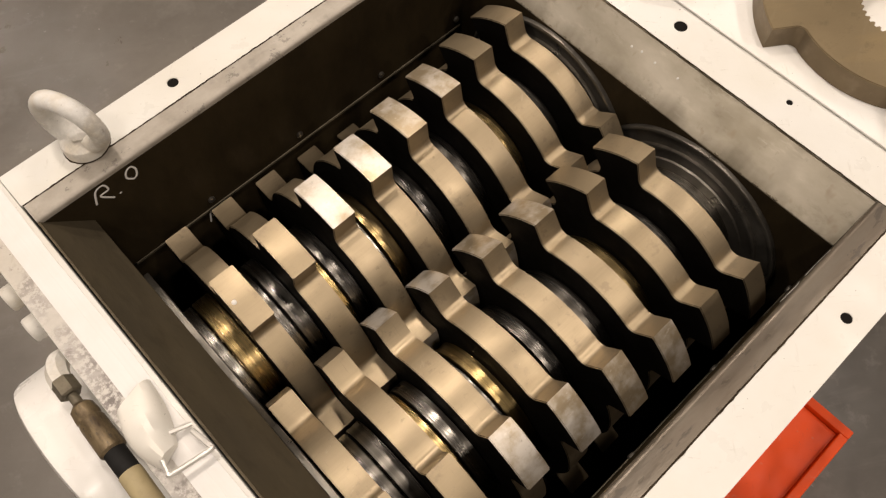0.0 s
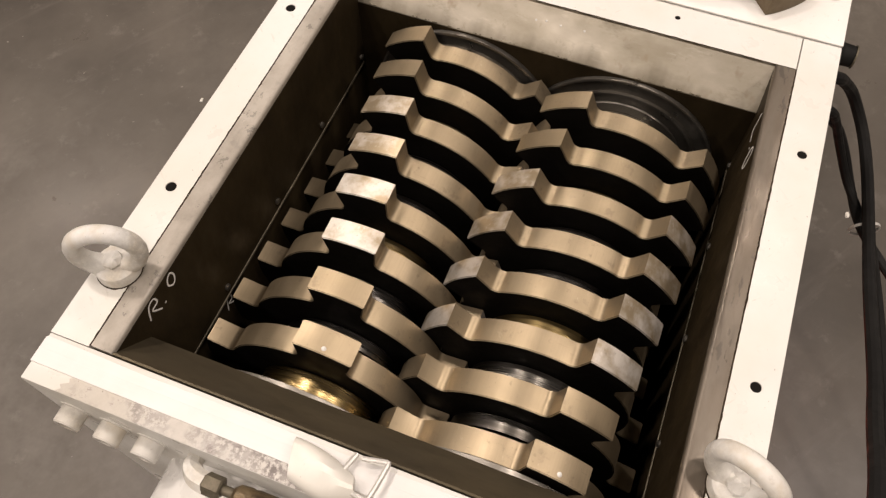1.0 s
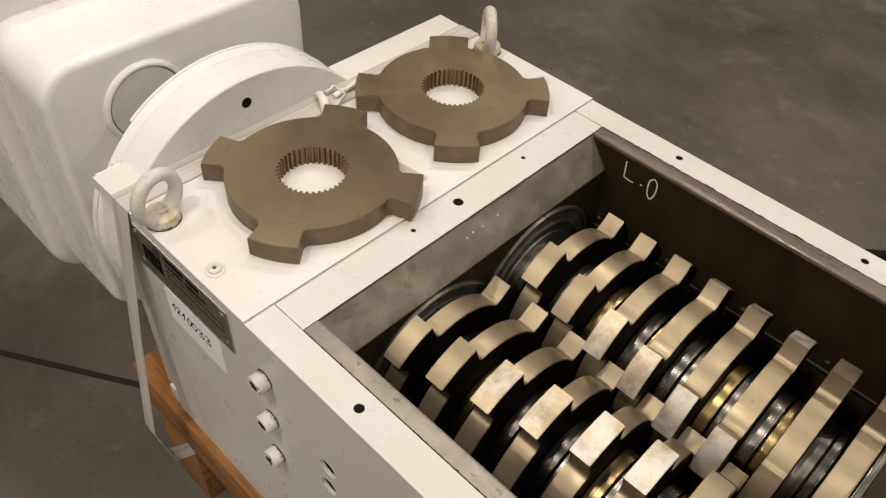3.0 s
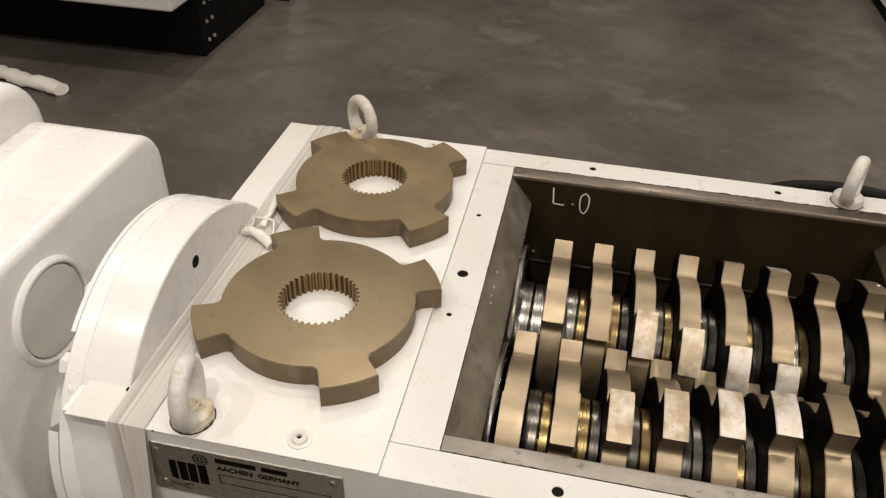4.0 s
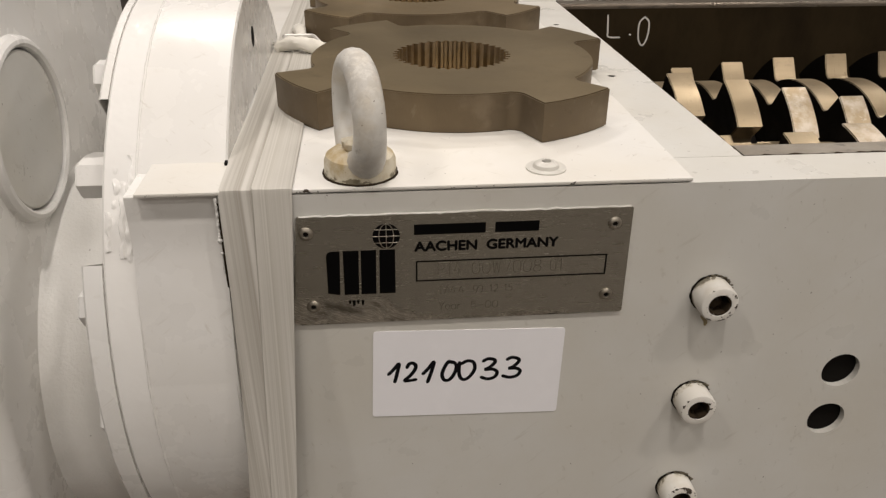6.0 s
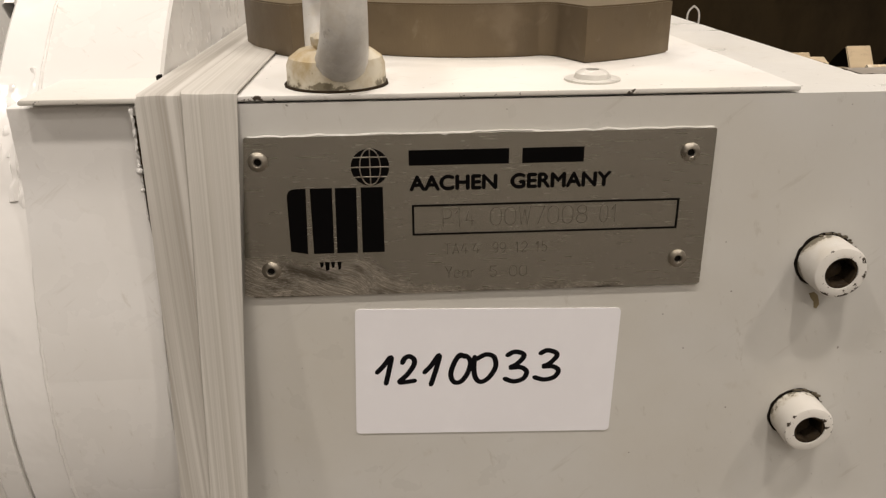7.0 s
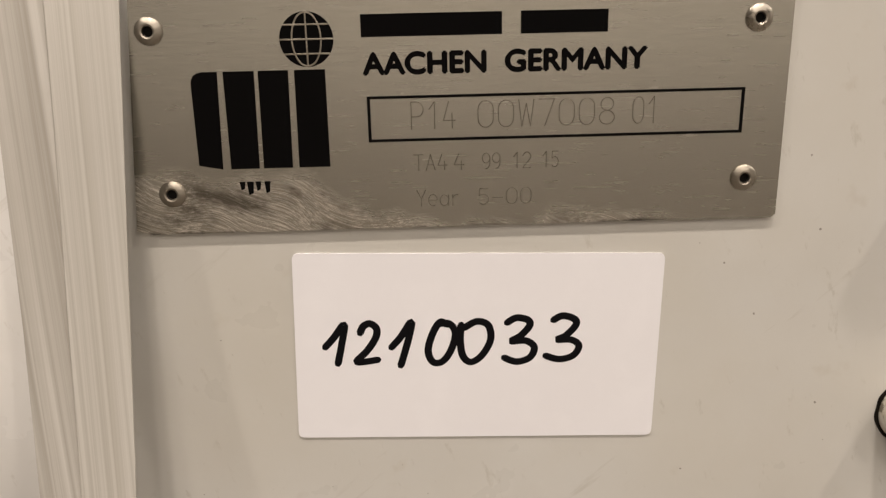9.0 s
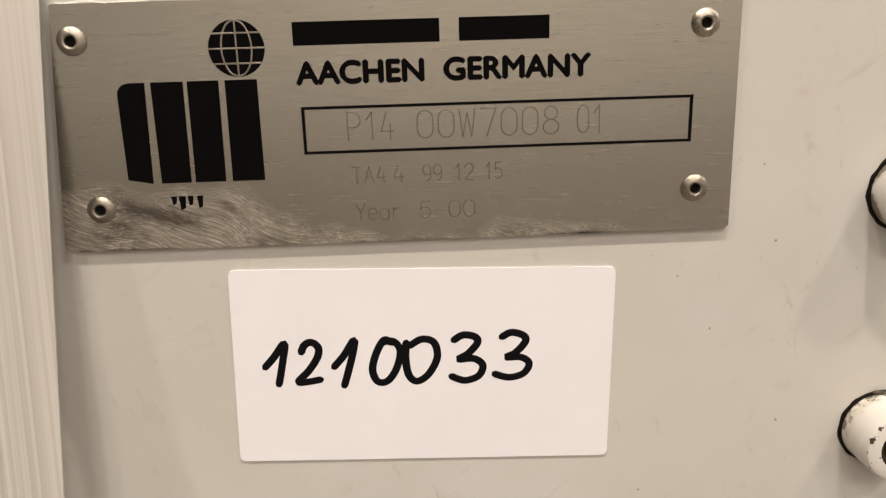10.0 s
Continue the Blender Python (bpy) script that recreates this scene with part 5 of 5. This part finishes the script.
def cast_body(x0, x1, y0, y1, z0, z1, corner, edge):
    """A cast box along x: large rounded corners, both ends rounded off."""
    def ring(x, d):
        pts, r = [], corner - d
        for cy, cz, q0 in ((y1 - corner, z1 - corner, 0), (y0 + corner, z1 - corner, 90), (y0 + corner, z0 + corner, 180), (y1 - corner, z0 + corner, 270)):
            pts += [(x, cy + r * math.cos(radians(q0 + 9 * k)), cz + r * math.sin(radians(q0 + 9 * k))) for k in range(11)]
        return pts
    steps = [(x0 + edge * (1 - math.cos(radians(15 * k))), edge * (1 - math.sin(radians(15 * k)))) for k in range(7)]
    steps += [(x0 + x1 - x, d) for x, d in reversed(steps)]
    b = bmesh.new()
    rows = [[b.verts.new(p) for p in ring(x, d)] for x, d in steps]
    for p, q in zip(rows, rows[1:]):
        for k in range(len(p)):
            b.faces.new((p[k], p[(k + 1) % len(p)], q[(k + 1) % len(p)], q[k]))
    b.faces.new(rows[0]), b.faces.new(rows[-1])
    return b


part("gear_case", cast_body(-0.60, -0.416, 0.003, 0.412, 0.44, 0.889, 0.052, 0.012), GLOSSY, gear, "glossy white cast gear case")
part("raised_case", cast_body(-1.25, -0.572, -0.02, 0.405, 0.41, 0.953, 0.07, 0.02), GLOSSY, gear, "glossy white raised rear case")
part("port_ring", lathe([(-0.417, 0.0635), (-0.412, 0.0625), (-0.4095, 0.0600), (-0.4090, 0.0575), (-0.4105, 0.0555), (-0.416, 0.0545)], "x", (0, 0.136, 0.795), 56), GLOSSY, gear, "raised ring round a closed port")
part("port_cover", lathe([(-0.4135, 0.0535), (-0.4125, 0.0525), (-0.4125, 0.0)], "x", (0, 0.136, 0.795), 48), WHITE, gear, "flat round port cover")


# ---------------------------------------------------------------- straps, hose
def strap_thing(x0, x1, buckle_y, top, drift, swing, side, spread, bulk, tail, label, mt, ridge=1.0, under=None):
    """A strap laid over the machine across its width, hanging down both faces. drift: how far the outer edge comes in
    towards the foot; swing: how far the foot hangs off the front; side, spread: how far the bundle leans out, and the width of the wire."""
    st = thing("strap", label, "strap", "lashing straps")
    # along: (y, z, outward direction, share of the drop)
    along = [(0.08, 0.2435, (0, -1), 1.0), (-0.008, 0.2435, (0, -1), 1.0), (-0.020 - swing * 0.4, 0.262, (-1, 0), 1.0)] if swing else []
    first = len(along)
    for k in range(9):
        f = 1 - k / 8
        along.append((-0.0006 - swing * f, top - 0.0015 - 0.44 * f, (0, -1), f))
    along += [(-0.0001, top - 0.0002, (-0.7, 0.7), 0.0)]
    along += [(0.0012 + 0.605 * k / 12, top, (0, 1), 0.0) for k in range(13)]
    along += [(0.6084, top - 0.0004, (0.7, 0.7), 0.0), (0.6088, top - 0.002, (1, 0), 0.0), (0.6088, 0.36, (1, 0), 1.0)]
    across = [(0.0, 0.0002), (0.20, 0.0008), (0.34, 0.0003), (0.44, 0.0004), (0.46, 0.0015), (0.72, 0.0009), (0.86, 0.0012), (1.0, 0.0008)]
    for cols, cloth in ((across[:4], under or mt), (across[3:], mt)):
        b = bmesh.new()
        grid = []
        for n, (y, z, (dy, dz), f) in enumerate(along):
            row = []
            if n < 9 + first:
                dy, dz = -1.0, 0.0
            g = min(f, 0.5)
            for u, lift in cols:
                edge = x0 + drift * g + (0.0032 * min(1.0, f / 0.15) if swing else 0.0) + 0.0007 * math.sin(n * 1.7 + u * 3)
                row.append(b.verts.new((edge + (x1 + drift * 3.0 * g - edge) * u, y + dy * (lift * ridge + 0.0002), z + dz * (lift * ridge + 0.0002))))
            grid.append(row)
        for p, q in zip(grid, grid[1:]):
            for k in range(len(cols) - 1):
                b.faces.new((p[k], p[k + 1], q[k + 1], q[k]))
        band = part("band", b, cloth, st)
        th = band.modifiers.new("thickness", "SOLIDIFY")
        th.thickness, th.offset = 0.0006, 0.0
    yb, xm = buckle_y, (x0 + x1) / 2
    if tail:
        # bent wire over the strap, one end sticking out; the tongue of strap pulled through it and a slack fold behind
        wire = [(-0.0235, -0.0150, 0.0045), (-0.0130, -0.0180, 0.0060), (-0.0090, -0.0165, 0.0068), (-0.0110, -0.0060, 0.0080), (-0.0118, -0.0030, 0.0082), (-0.0095, -0.0012, 0.0082), (0.0110, -0.0018, 0.0084), (0.0140, -0.0032, 0.0084), (0.0165, -0.0070, 0.0080), (0.0215, -0.0220, 0.0062), (0.0212, -0.0262, 0.0050), (0.0175, -0.0285, 0.0040)]
        part("wire_buckle", tube([(xm + u, yb + v, top + w) for u, v, w in wire], 0.0020, 8, smooth_steps=4), ZINC, st, "zinc-plated bent-wire buckle")
        for name, r, seed, path, what in (
            ("strap_fold", 0.0062, 4, [(-0.0150, -0.0270, 0.0040), (-0.0070, -0.0300, 0.0075), (0.0060, -0.0350, 0.0090), (0.0190, -0.0420, 0.0070), (0.0300, -0.0490, 0.0050)], "white strap end pulled through the buckle"),
            ("slack_fold", 0.0058, 9, [(0.0020, -0.0140, 0.0025), (0.0022, 0.0000, 0.0040), (0.0020, 0.0200, 0.0060), (-0.0010, 0.0400, 0.0055), (-0.0045, 0.0580, 0.0020)], "slack fold of the strap behind the buckle"),
        ):
            roll = tube([(xm + u, yb + v, top + w) for u, v, w in path], r, 14, None, 0.8, 5)
            for v in roll.verts:
                v.co += Vector((noise.noise(v.co * 95 + Vector((seed, 0, 0))), noise.noise(v.co * 95 + Vector((0, seed, 0))), 0.7 * noise.noise(v.co * 120 + Vector((0, 0, seed))))) * r * 0.45
                v.co.z = max(v.co.z, top + 0.0012)
            part(name, roll, FOLD, st, what)
        return st
    z = top + 0.0060
    # bent wire: a slanted loop with rounded corners, its ends tucked under the strap
    loop = [(-0.0145, -0.012, -0.002), (0.0060, -0.0175, 0.003), (0.0110, -0.0172, 0.004), (0.0135, -0.0140, 0.004), (0.0180, 0.0060, 0.006), (0.0185, 0.0095, 0.006), (0.0160, 0.0118, 0.006), (-0.0120, 0.0155, 0.004), (-0.0155, 0.0140, 0.003), (-0.0150, 0.0105, 0.003), (-0.0120, -0.0060, 0.001)]
    part("wire_buckle", tube([(xm + u * spread, yb + v, z + 0.001 + w) for u, v, w in loop], 0.0022, 8, smooth_steps=4), ZINC, st, "zinc-plated bent-wire buckle")
    # the bundle of strap folded round the buckle: puffed outwards, drawn together at the wire
    fold = bmesh.new()
    rings = []
    half = (x1 - x0) / 2
    for k in range(13):
        s = k / 12
        wide = half * bulk * (1.08 + 0.16 * math.sin(math.pi * s) - 0.5 * s ** 3)
        high = (0.0055 + 0.0100 * math.sin(math.pi * min(1, s * 0.70 + 0.12))) * bulk
        ring = []
        for q in range(20):
            t = 2 * math.pi * q / 20
            wr = 1 + 0.12 * math.sin(3 * t + 4 * s) + 0.10 * noise.noise(Vector((q * 0.5, s * 4, x0 * 30)))
            ring.append(fold.verts.new((xm + side * 0.012 * (0.55 + 0.45 * math.sin(math.pi * 0.6 * s)) + wide * math.cos(t), yb - 0.003 - (0.044 - 0.044 * s) * bulk + 0.004 * math.cos(t) * side, top + 0.0014 + max(0.0, high * math.sin(t)) * wr)))
        rings.append(ring)
    for p, q in zip(rings, rings[1:]):
        for k in range(20):
            fold.faces.new((p[k], p[(k + 1) % 20], q[(k + 1) % 20], q[k]))
    fold.faces.new(rings[0]), fold.faces.new(rings[-1])
    part("strap_fold", fold, FOLD, st, "white strap end bundled round the buckle")
    return st


FOLD = paint("bundled_strap_cloth", (0.70, 0.685, 0.64), 0.5, 0.5)
strap_thing(-0.2655, -0.2262, 0.340, 0.8034, -0.008, 0.060, 0.6, 1.15, 0.55, True, "white woven lashing strap tied over the cover, wire buckle on top", STRAP, 1.0, GREYSTRAP)
strap_thing(0.5968, 0.6208, 0.310, 0.8003, 0.0, 0.0, 1.0, 1.0, 1.3, False, "white woven lashing strap along the end plate with a wire buckle", STRAP2, 0.15)

hose = thing("grease_hose", "dark hose with a tarnished brass coupling beside the bearing cap", "hose")
hz, hx = 0.768, 0.6545
part("elbow", sealant([(0.636, 0.160, hz - 0.008), (0.646, 0.163, hz - 0.002), (0.652, 0.172, hz), (hx, 0.182, hz)], 0.0088, 3, 0.5), EYERING, hose, "paint-splashed elbow fitting")
part("coupling_nut", lathe([(0.1800, 0.0078), (0.1815, 0.0098), (0.1960, 0.0098), (0.1975, 0.0078)], "y", (hx, 0, hz), 6), NUT, hose, smooth=False)
part("neck", lathe([(0.197, 0.0045), (0.209, 0.0045)], "y", (hx, 0, hz), 12), NUT, hose)
part("ferrule", lathe([(0.208, 0.0060), (0.212, 0.0098), (0.222, 0.0108), (0.225, 0.0100), (0.228, 0.0110), (0.258, 0.0114), (0.260, 0.0098)], "y", (hx, 0, hz), 14), BRASS, hose, "crimped, scratched brass ferrule")
part("sleeve", lathe([(0.258, 0.0094), (0.284, 0.0094)], "y", (hx, 0, hz), 18), RUBBER, hose, "black sleeve")
part("hose_line", tube([(hx, 0.282, hz), (0.656, 0.33, hz - 0.004), (0.660, 0.40, hz - 0.03), (0.664, 0.47, hz - 0.10), (0.668, 0.50, hz - 0.22), (0.67, 0.52, 0.40)], 0.0100, 14, smooth_steps=6), YELLOW, hose, "yellowed hose")


# ---------------------------------------------------------------- pallet, beam, cables
pallet = thing("pallet", "orange-brown stained wooden pallet under the machine", "pallet")
for x0, x1, y0, y1, z0, z1 in ((-0.405, 0.75, -0.012, 0.10, 0.245, 0.335), (-0.405, 0.75, 0.50, 0.62, 0.245, 0.335)):
    part("beam", box(x0, x1, y0, y1, z0, z1, 0.004), WOOD, pallet)
for x0 in (-0.40, 0.10, 0.62):
    part("block", box(x0, x0 + 0.12, 0.0, 0.60, 0.0, 0.2445, 0.004), WOOD, pallet)
part("foot_plate", box(-0.30, 0.63, 0.003, 0.605, 0.3352, 0.3695, 0.002), WHITE, shredder)

tray = thing("fork_beam", "orange-red painted steel box beam beside the machine", "steel beam")
RX0, RX1, RY0, RY1, RZ = -0.098, 0.55, 0.625, 0.775, 0.13
part("top_sheet", box(RX0, RX1, RY0, RY1 - 0.016, RZ - 0.006, RZ, 0.001), RED, tray, smooth=False)
part("side_sheet", box(RX0 - 0.001, RX1, RY1 - 0.0158, RY1, 0.0, RZ + 0.012, 0.002), RED, tray, smooth=False)
part("end_sheet", box(RX0 - 0.017, RX0 - 0.0012, RY0, RY1, 0.0, RZ + 0.012, 0.002), RED, tray, smooth=False)
part("side_sheet", box(RX0 - 0.001, RX1, RY0 - 0.01, RY0 - 0.0002, 0.0, RZ, 0.002), RED, tray, smooth=False)

# plate added in place of a red pallet truck under the machine
tagged(part("steel_plate", flat_shape([(0.436, 0.186), (0.524, 0.184), (0.526, 0.309), (0.438, 0.312)], lambda u, v, w: (u, v, w), 0.4203, 0.4262), RED, smooth=False), "orange-red plate standing in for a pallet truck below the rotors", "steel plate")


def cable(name, pts, r, label, mt=RUBBER):
    return tagged(part(name, tube(pts, r, 10, smooth_steps=7), mt), label, "cable", "cables behind the machine")


cable("power_cable", [(-0.10, 0.625, 0.662), (-0.115, 0.652, 0.650), (-0.178, 0.680, 0.588), (-0.222, 0.715, 0.525), (-0.201, 0.750, 0.482), (-0.135, 0.768, 0.473), (-0.050, 0.780, 0.472), (0.10, 0.776, 0.520), (0.25, 0.770, 0.580), (0.34, 0.752, 0.640), (0.44, 0.727, 0.722), (0.52, 0.716, 0.748), (0.62, 0.716, 0.742), (0.72, 0.72, 0.708), (0.79, 0.722, 0.662), (0.86, 0.735, 0.58), (0.98, 0.80, 0.30), (1.08, 0.90, 0.06), (1.22, 1.06, 0.012), (1.6, 1.4, 0.012)], 0.0085, "thick black rubber power cable arching behind the machine")
cable("power_cable", [(-0.05, 0.625, 0.640), (-0.075, 0.652, 0.620), (-0.118, 0.690, 0.560), (-0.130, 0.725, 0.500), (-0.105, 0.758, 0.452), (-0.044, 0.786, 0.444), (0.044, 0.864, 0.430), (0.158, 0.954, 0.415), (0.32, 1.07, 0.36), (0.52, 1.22, 0.20), (0.70, 1.36, 0.011), (1.1, 1.7, 0.011)], 0.0068, "black rubber power cable bundled with another by a tie")
cable("power_cable", [(-0.03, 0.625, 0.672), (-0.050, 0.650, 0.655), (-0.092, 0.675, 0.598), (-0.118, 0.710, 0.522), (-0.110, 0.745, 0.466), (-0.078, 0.774, 0.447), (-0.044, 0.790, 0.452), (0.10, 0.792, 0.507), (0.25, 0.787, 0.566), (0.34, 0.769, 0.625), (0.44, 0.744, 0.706), (0.52, 0.733, 0.732), (0.62, 0.733, 0.727), (0.72, 0.737, 0.693), (0.79, 0.739, 0.646), (0.86, 0.752, 0.565), (0.98, 0.82, 0.285), (1.07, 0.92, 0.05), (1.2, 1.09, 0.009), (1.55, 1.45, 0.009)], 0.0062, "thin black cable hanging with the power cables")
tagged(part("cable_tie", lathe([(0.0, 0.0215), (0.004, 0.0215), (0.004, 0.020), (0.0, 0.020)], "x", (0, 0, 0), 20, close=True), ZINC, m=pose(-0.046, 0.782, 0.454, 0, 8, 20)), "pale cable tie round two black cables", "cable tie")
plugb = thing("cable_plug", "black cable gland with a dull lock ring behind the machine", "connector")
part("shell", lathe([(0.608, 0.017), (0.630, 0.017), (0.634, 0.014), (0.648, 0.013), (0.651, 0.009)], "y", (-0.095, 0.0, 0.708), 20), RUBBER, plugb)
part("lock_ring", lathe([(0.6485, 0.0142), (0.6505, 0.0142), (0.6505, 0.0105), (0.6485, 0.0105)], "y", (-0.095, 0.0, 0.708), 24, close=True), NUT, plugb, "dull lock ring")
cable("floor_cable", [(-2.3, -0.75, 0.006), (-1.9, -0.62, 0.006), (-1.646, -0.489, 0.006), (-1.52, -0.33, 0.006), (-1.487, -0.231, 0.006), (-1.51, -0.11, 0.006), (-1.6, 0.1, 0.006)], 0.007, "pale grey cable lying on the floor", CABINET)
joint = part("floor_joint", box(-0.007, 0.007, -3.6, 3.6, 0.0, 0.0012), JOINT, smooth=False, m=pose(-1.263, -0.3625, 0, 0, 0, -58.4))
tagged(joint, "dark sealed joint line in the concrete floor", "floor joint", kind="structure")


# ---------------------------------------------------------------- things further off
def cabinet(x0, x1, y0, y1, z0, z1, inset, label, back=0.0):
    ob = thing("machine_cabinet", label, "cabinet")
    body = part("body", box(x0, x1, y0, y1, z0, z1, 0.012, 3), CABINET, ob)
    part("plinth", box(x0 + inset, x1 - 0.05, y0 + inset, y1 - back, 0.0, z0 - 0.001, 0.004), BLACKPAINT, ob, "black plinth")
    return ob


far = cabinet(-3.4, -1.43, 2.20, 3.15, 0.30, 1.7, 0.29, "white machine cabinet standing on a black plinth")
for k in range(6):
    part("bolt", lathe([(0.0, 0.008), (0.006, 0.008), (0.006, 0.0)], "x", (-1.48, 2.54 + 0.05 * (k % 2), 0.06 + 0.08 * (k // 2)), 10), ZINC, far, "bright bolt head" if k == 0 else "")
near_box = thing("machine_cabinet", "narrow machine cabinet with a sloping white front and black side", "cabinet")
sloped = lambda z: -1.385 - 0.19 * (z - 0.032)
in_xz = lambda u, v, w: (u, w, v)
part("body", flat_shape([(-2.6, 0.032), (sloped(0.032), 0.032), (sloped(1.7), 1.7), (-2.6, 1.7)], in_xz, 3.235, 3.50), CABINET, near_box, smooth=False)
part("side_panel", flat_shape([(-2.6, 0.004), (sloped(0.004) - 0.004, 0.004), (sloped(1.7) - 0.004, 1.7), (-2.6, 1.7)], in_xz, 3.226, 3.2345), BLACKPAINT, near_box, "black side panel", smooth=False)
part("plinth", box(-2.6, -1.389, 3.239, 3.496, 0.0, 0.031, 0.002), BLACKPAINT, near_box, "black plinth")
part("front_strip", flat_shape([(sloped(0.085), 0.085), (sloped(0.085) + 0.0012, 0.085), (sloped(0.125) + 0.0012, 0.125), (sloped(0.125), 0.125)], in_xz, 3.26, 3.47), TAPE, near_box, "greyish strip along the front's foot", smooth=False)
guard = thing("rounded_machine", "large white rounded machine housing with a black foot edge", "machine housing")


def rounded_block(x0, y0, x1, y1, z0, z1, r):
    out = [(x1, y0), (x1, y1), (x0, y1)]
    out += [(x0 + r - r * math.cos(q), y0 + r - r * math.sin(q)) for q in (math.pi / 2 * k / 10 for k in range(11))]
    return flat_shape(out, lambda u, v, w: (u, v, w), z0, z1)


part("foot", rounded_block(1.56, 2.73, 3.6, 5.0, 0.0, 0.06, 0.45), BLACKPAINT, guard, "black foot edge")
part("shell", rounded_block(1.545, 2.715, 3.62, 5.02, 0.06, 1.6, 0.46), CABINET, guard)


def crumple(x, y, z, sx, sy, sz, seed):
    b = bmesh.new()
    bmesh.ops.create_icosphere(b, subdivisions=3, radius=1.0)
    for v in b.verts:
        k = 1 + 0.5 * noise.noise(v.co * 1.7 + Vector((seed, 0, 0))) + 0.2 * noise.noise(v.co * 5 + Vector((0, seed, 0)))
        v.co = Vector((x + v.co.x * sx * k, y + v.co.y * sy * k, max(0.001, z + v.co.z * sz * k)))
    return b


roll = lathe([(0.36 * k / 14, 0.026) for k in range(15)], "x", (0, 0, 0), 24)
for v in roll.verts:
    k = 1 + 0.35 * noise.noise(v.co * 22) + 0.2 * noise.noise(v.co * 55)
    v.co = Vector((v.co.x + 0.02 * noise.noise(v.co * 30), v.co.y * k * 1.3, v.co.z * k * 0.8))
tagged(part("paper_roll", roll, PAPERWHITE, m=pose(-2.2, 2.10, 0.024, 0, 0, -14)), "creased white paper roll lying on the floor", "paper roll")
tagged(part("crumpled_foil", crumple(-2.08, 1.84, 0.05, 0.16, 0.05, 0.05, 3), PAPERWHITE), "crumpled white packing film on the floor", "packing film")
tagged(part("orange_scrap", crumple(-1.97, 1.78, 0.012, 0.06, 0.025, 0.012, 8), ORANGE), "small orange scrap on the floor", "scrap")
for fx, fy, s in ((-0.59, 1.47, 0.013), (-0.42, 0.91, 0.008), (-1.35, -0.35, 0.006), (0.35, 2.0, 0.010), (-0.2, -0.55, 0.006)):
    tagged(part("floor_chip", crumple(fx, fy, 0.002, s, s * 0.5, 0.003, fx), PAPERWHITE), "pale paint chip on the concrete floor", "paint chip", "chips on the floor")
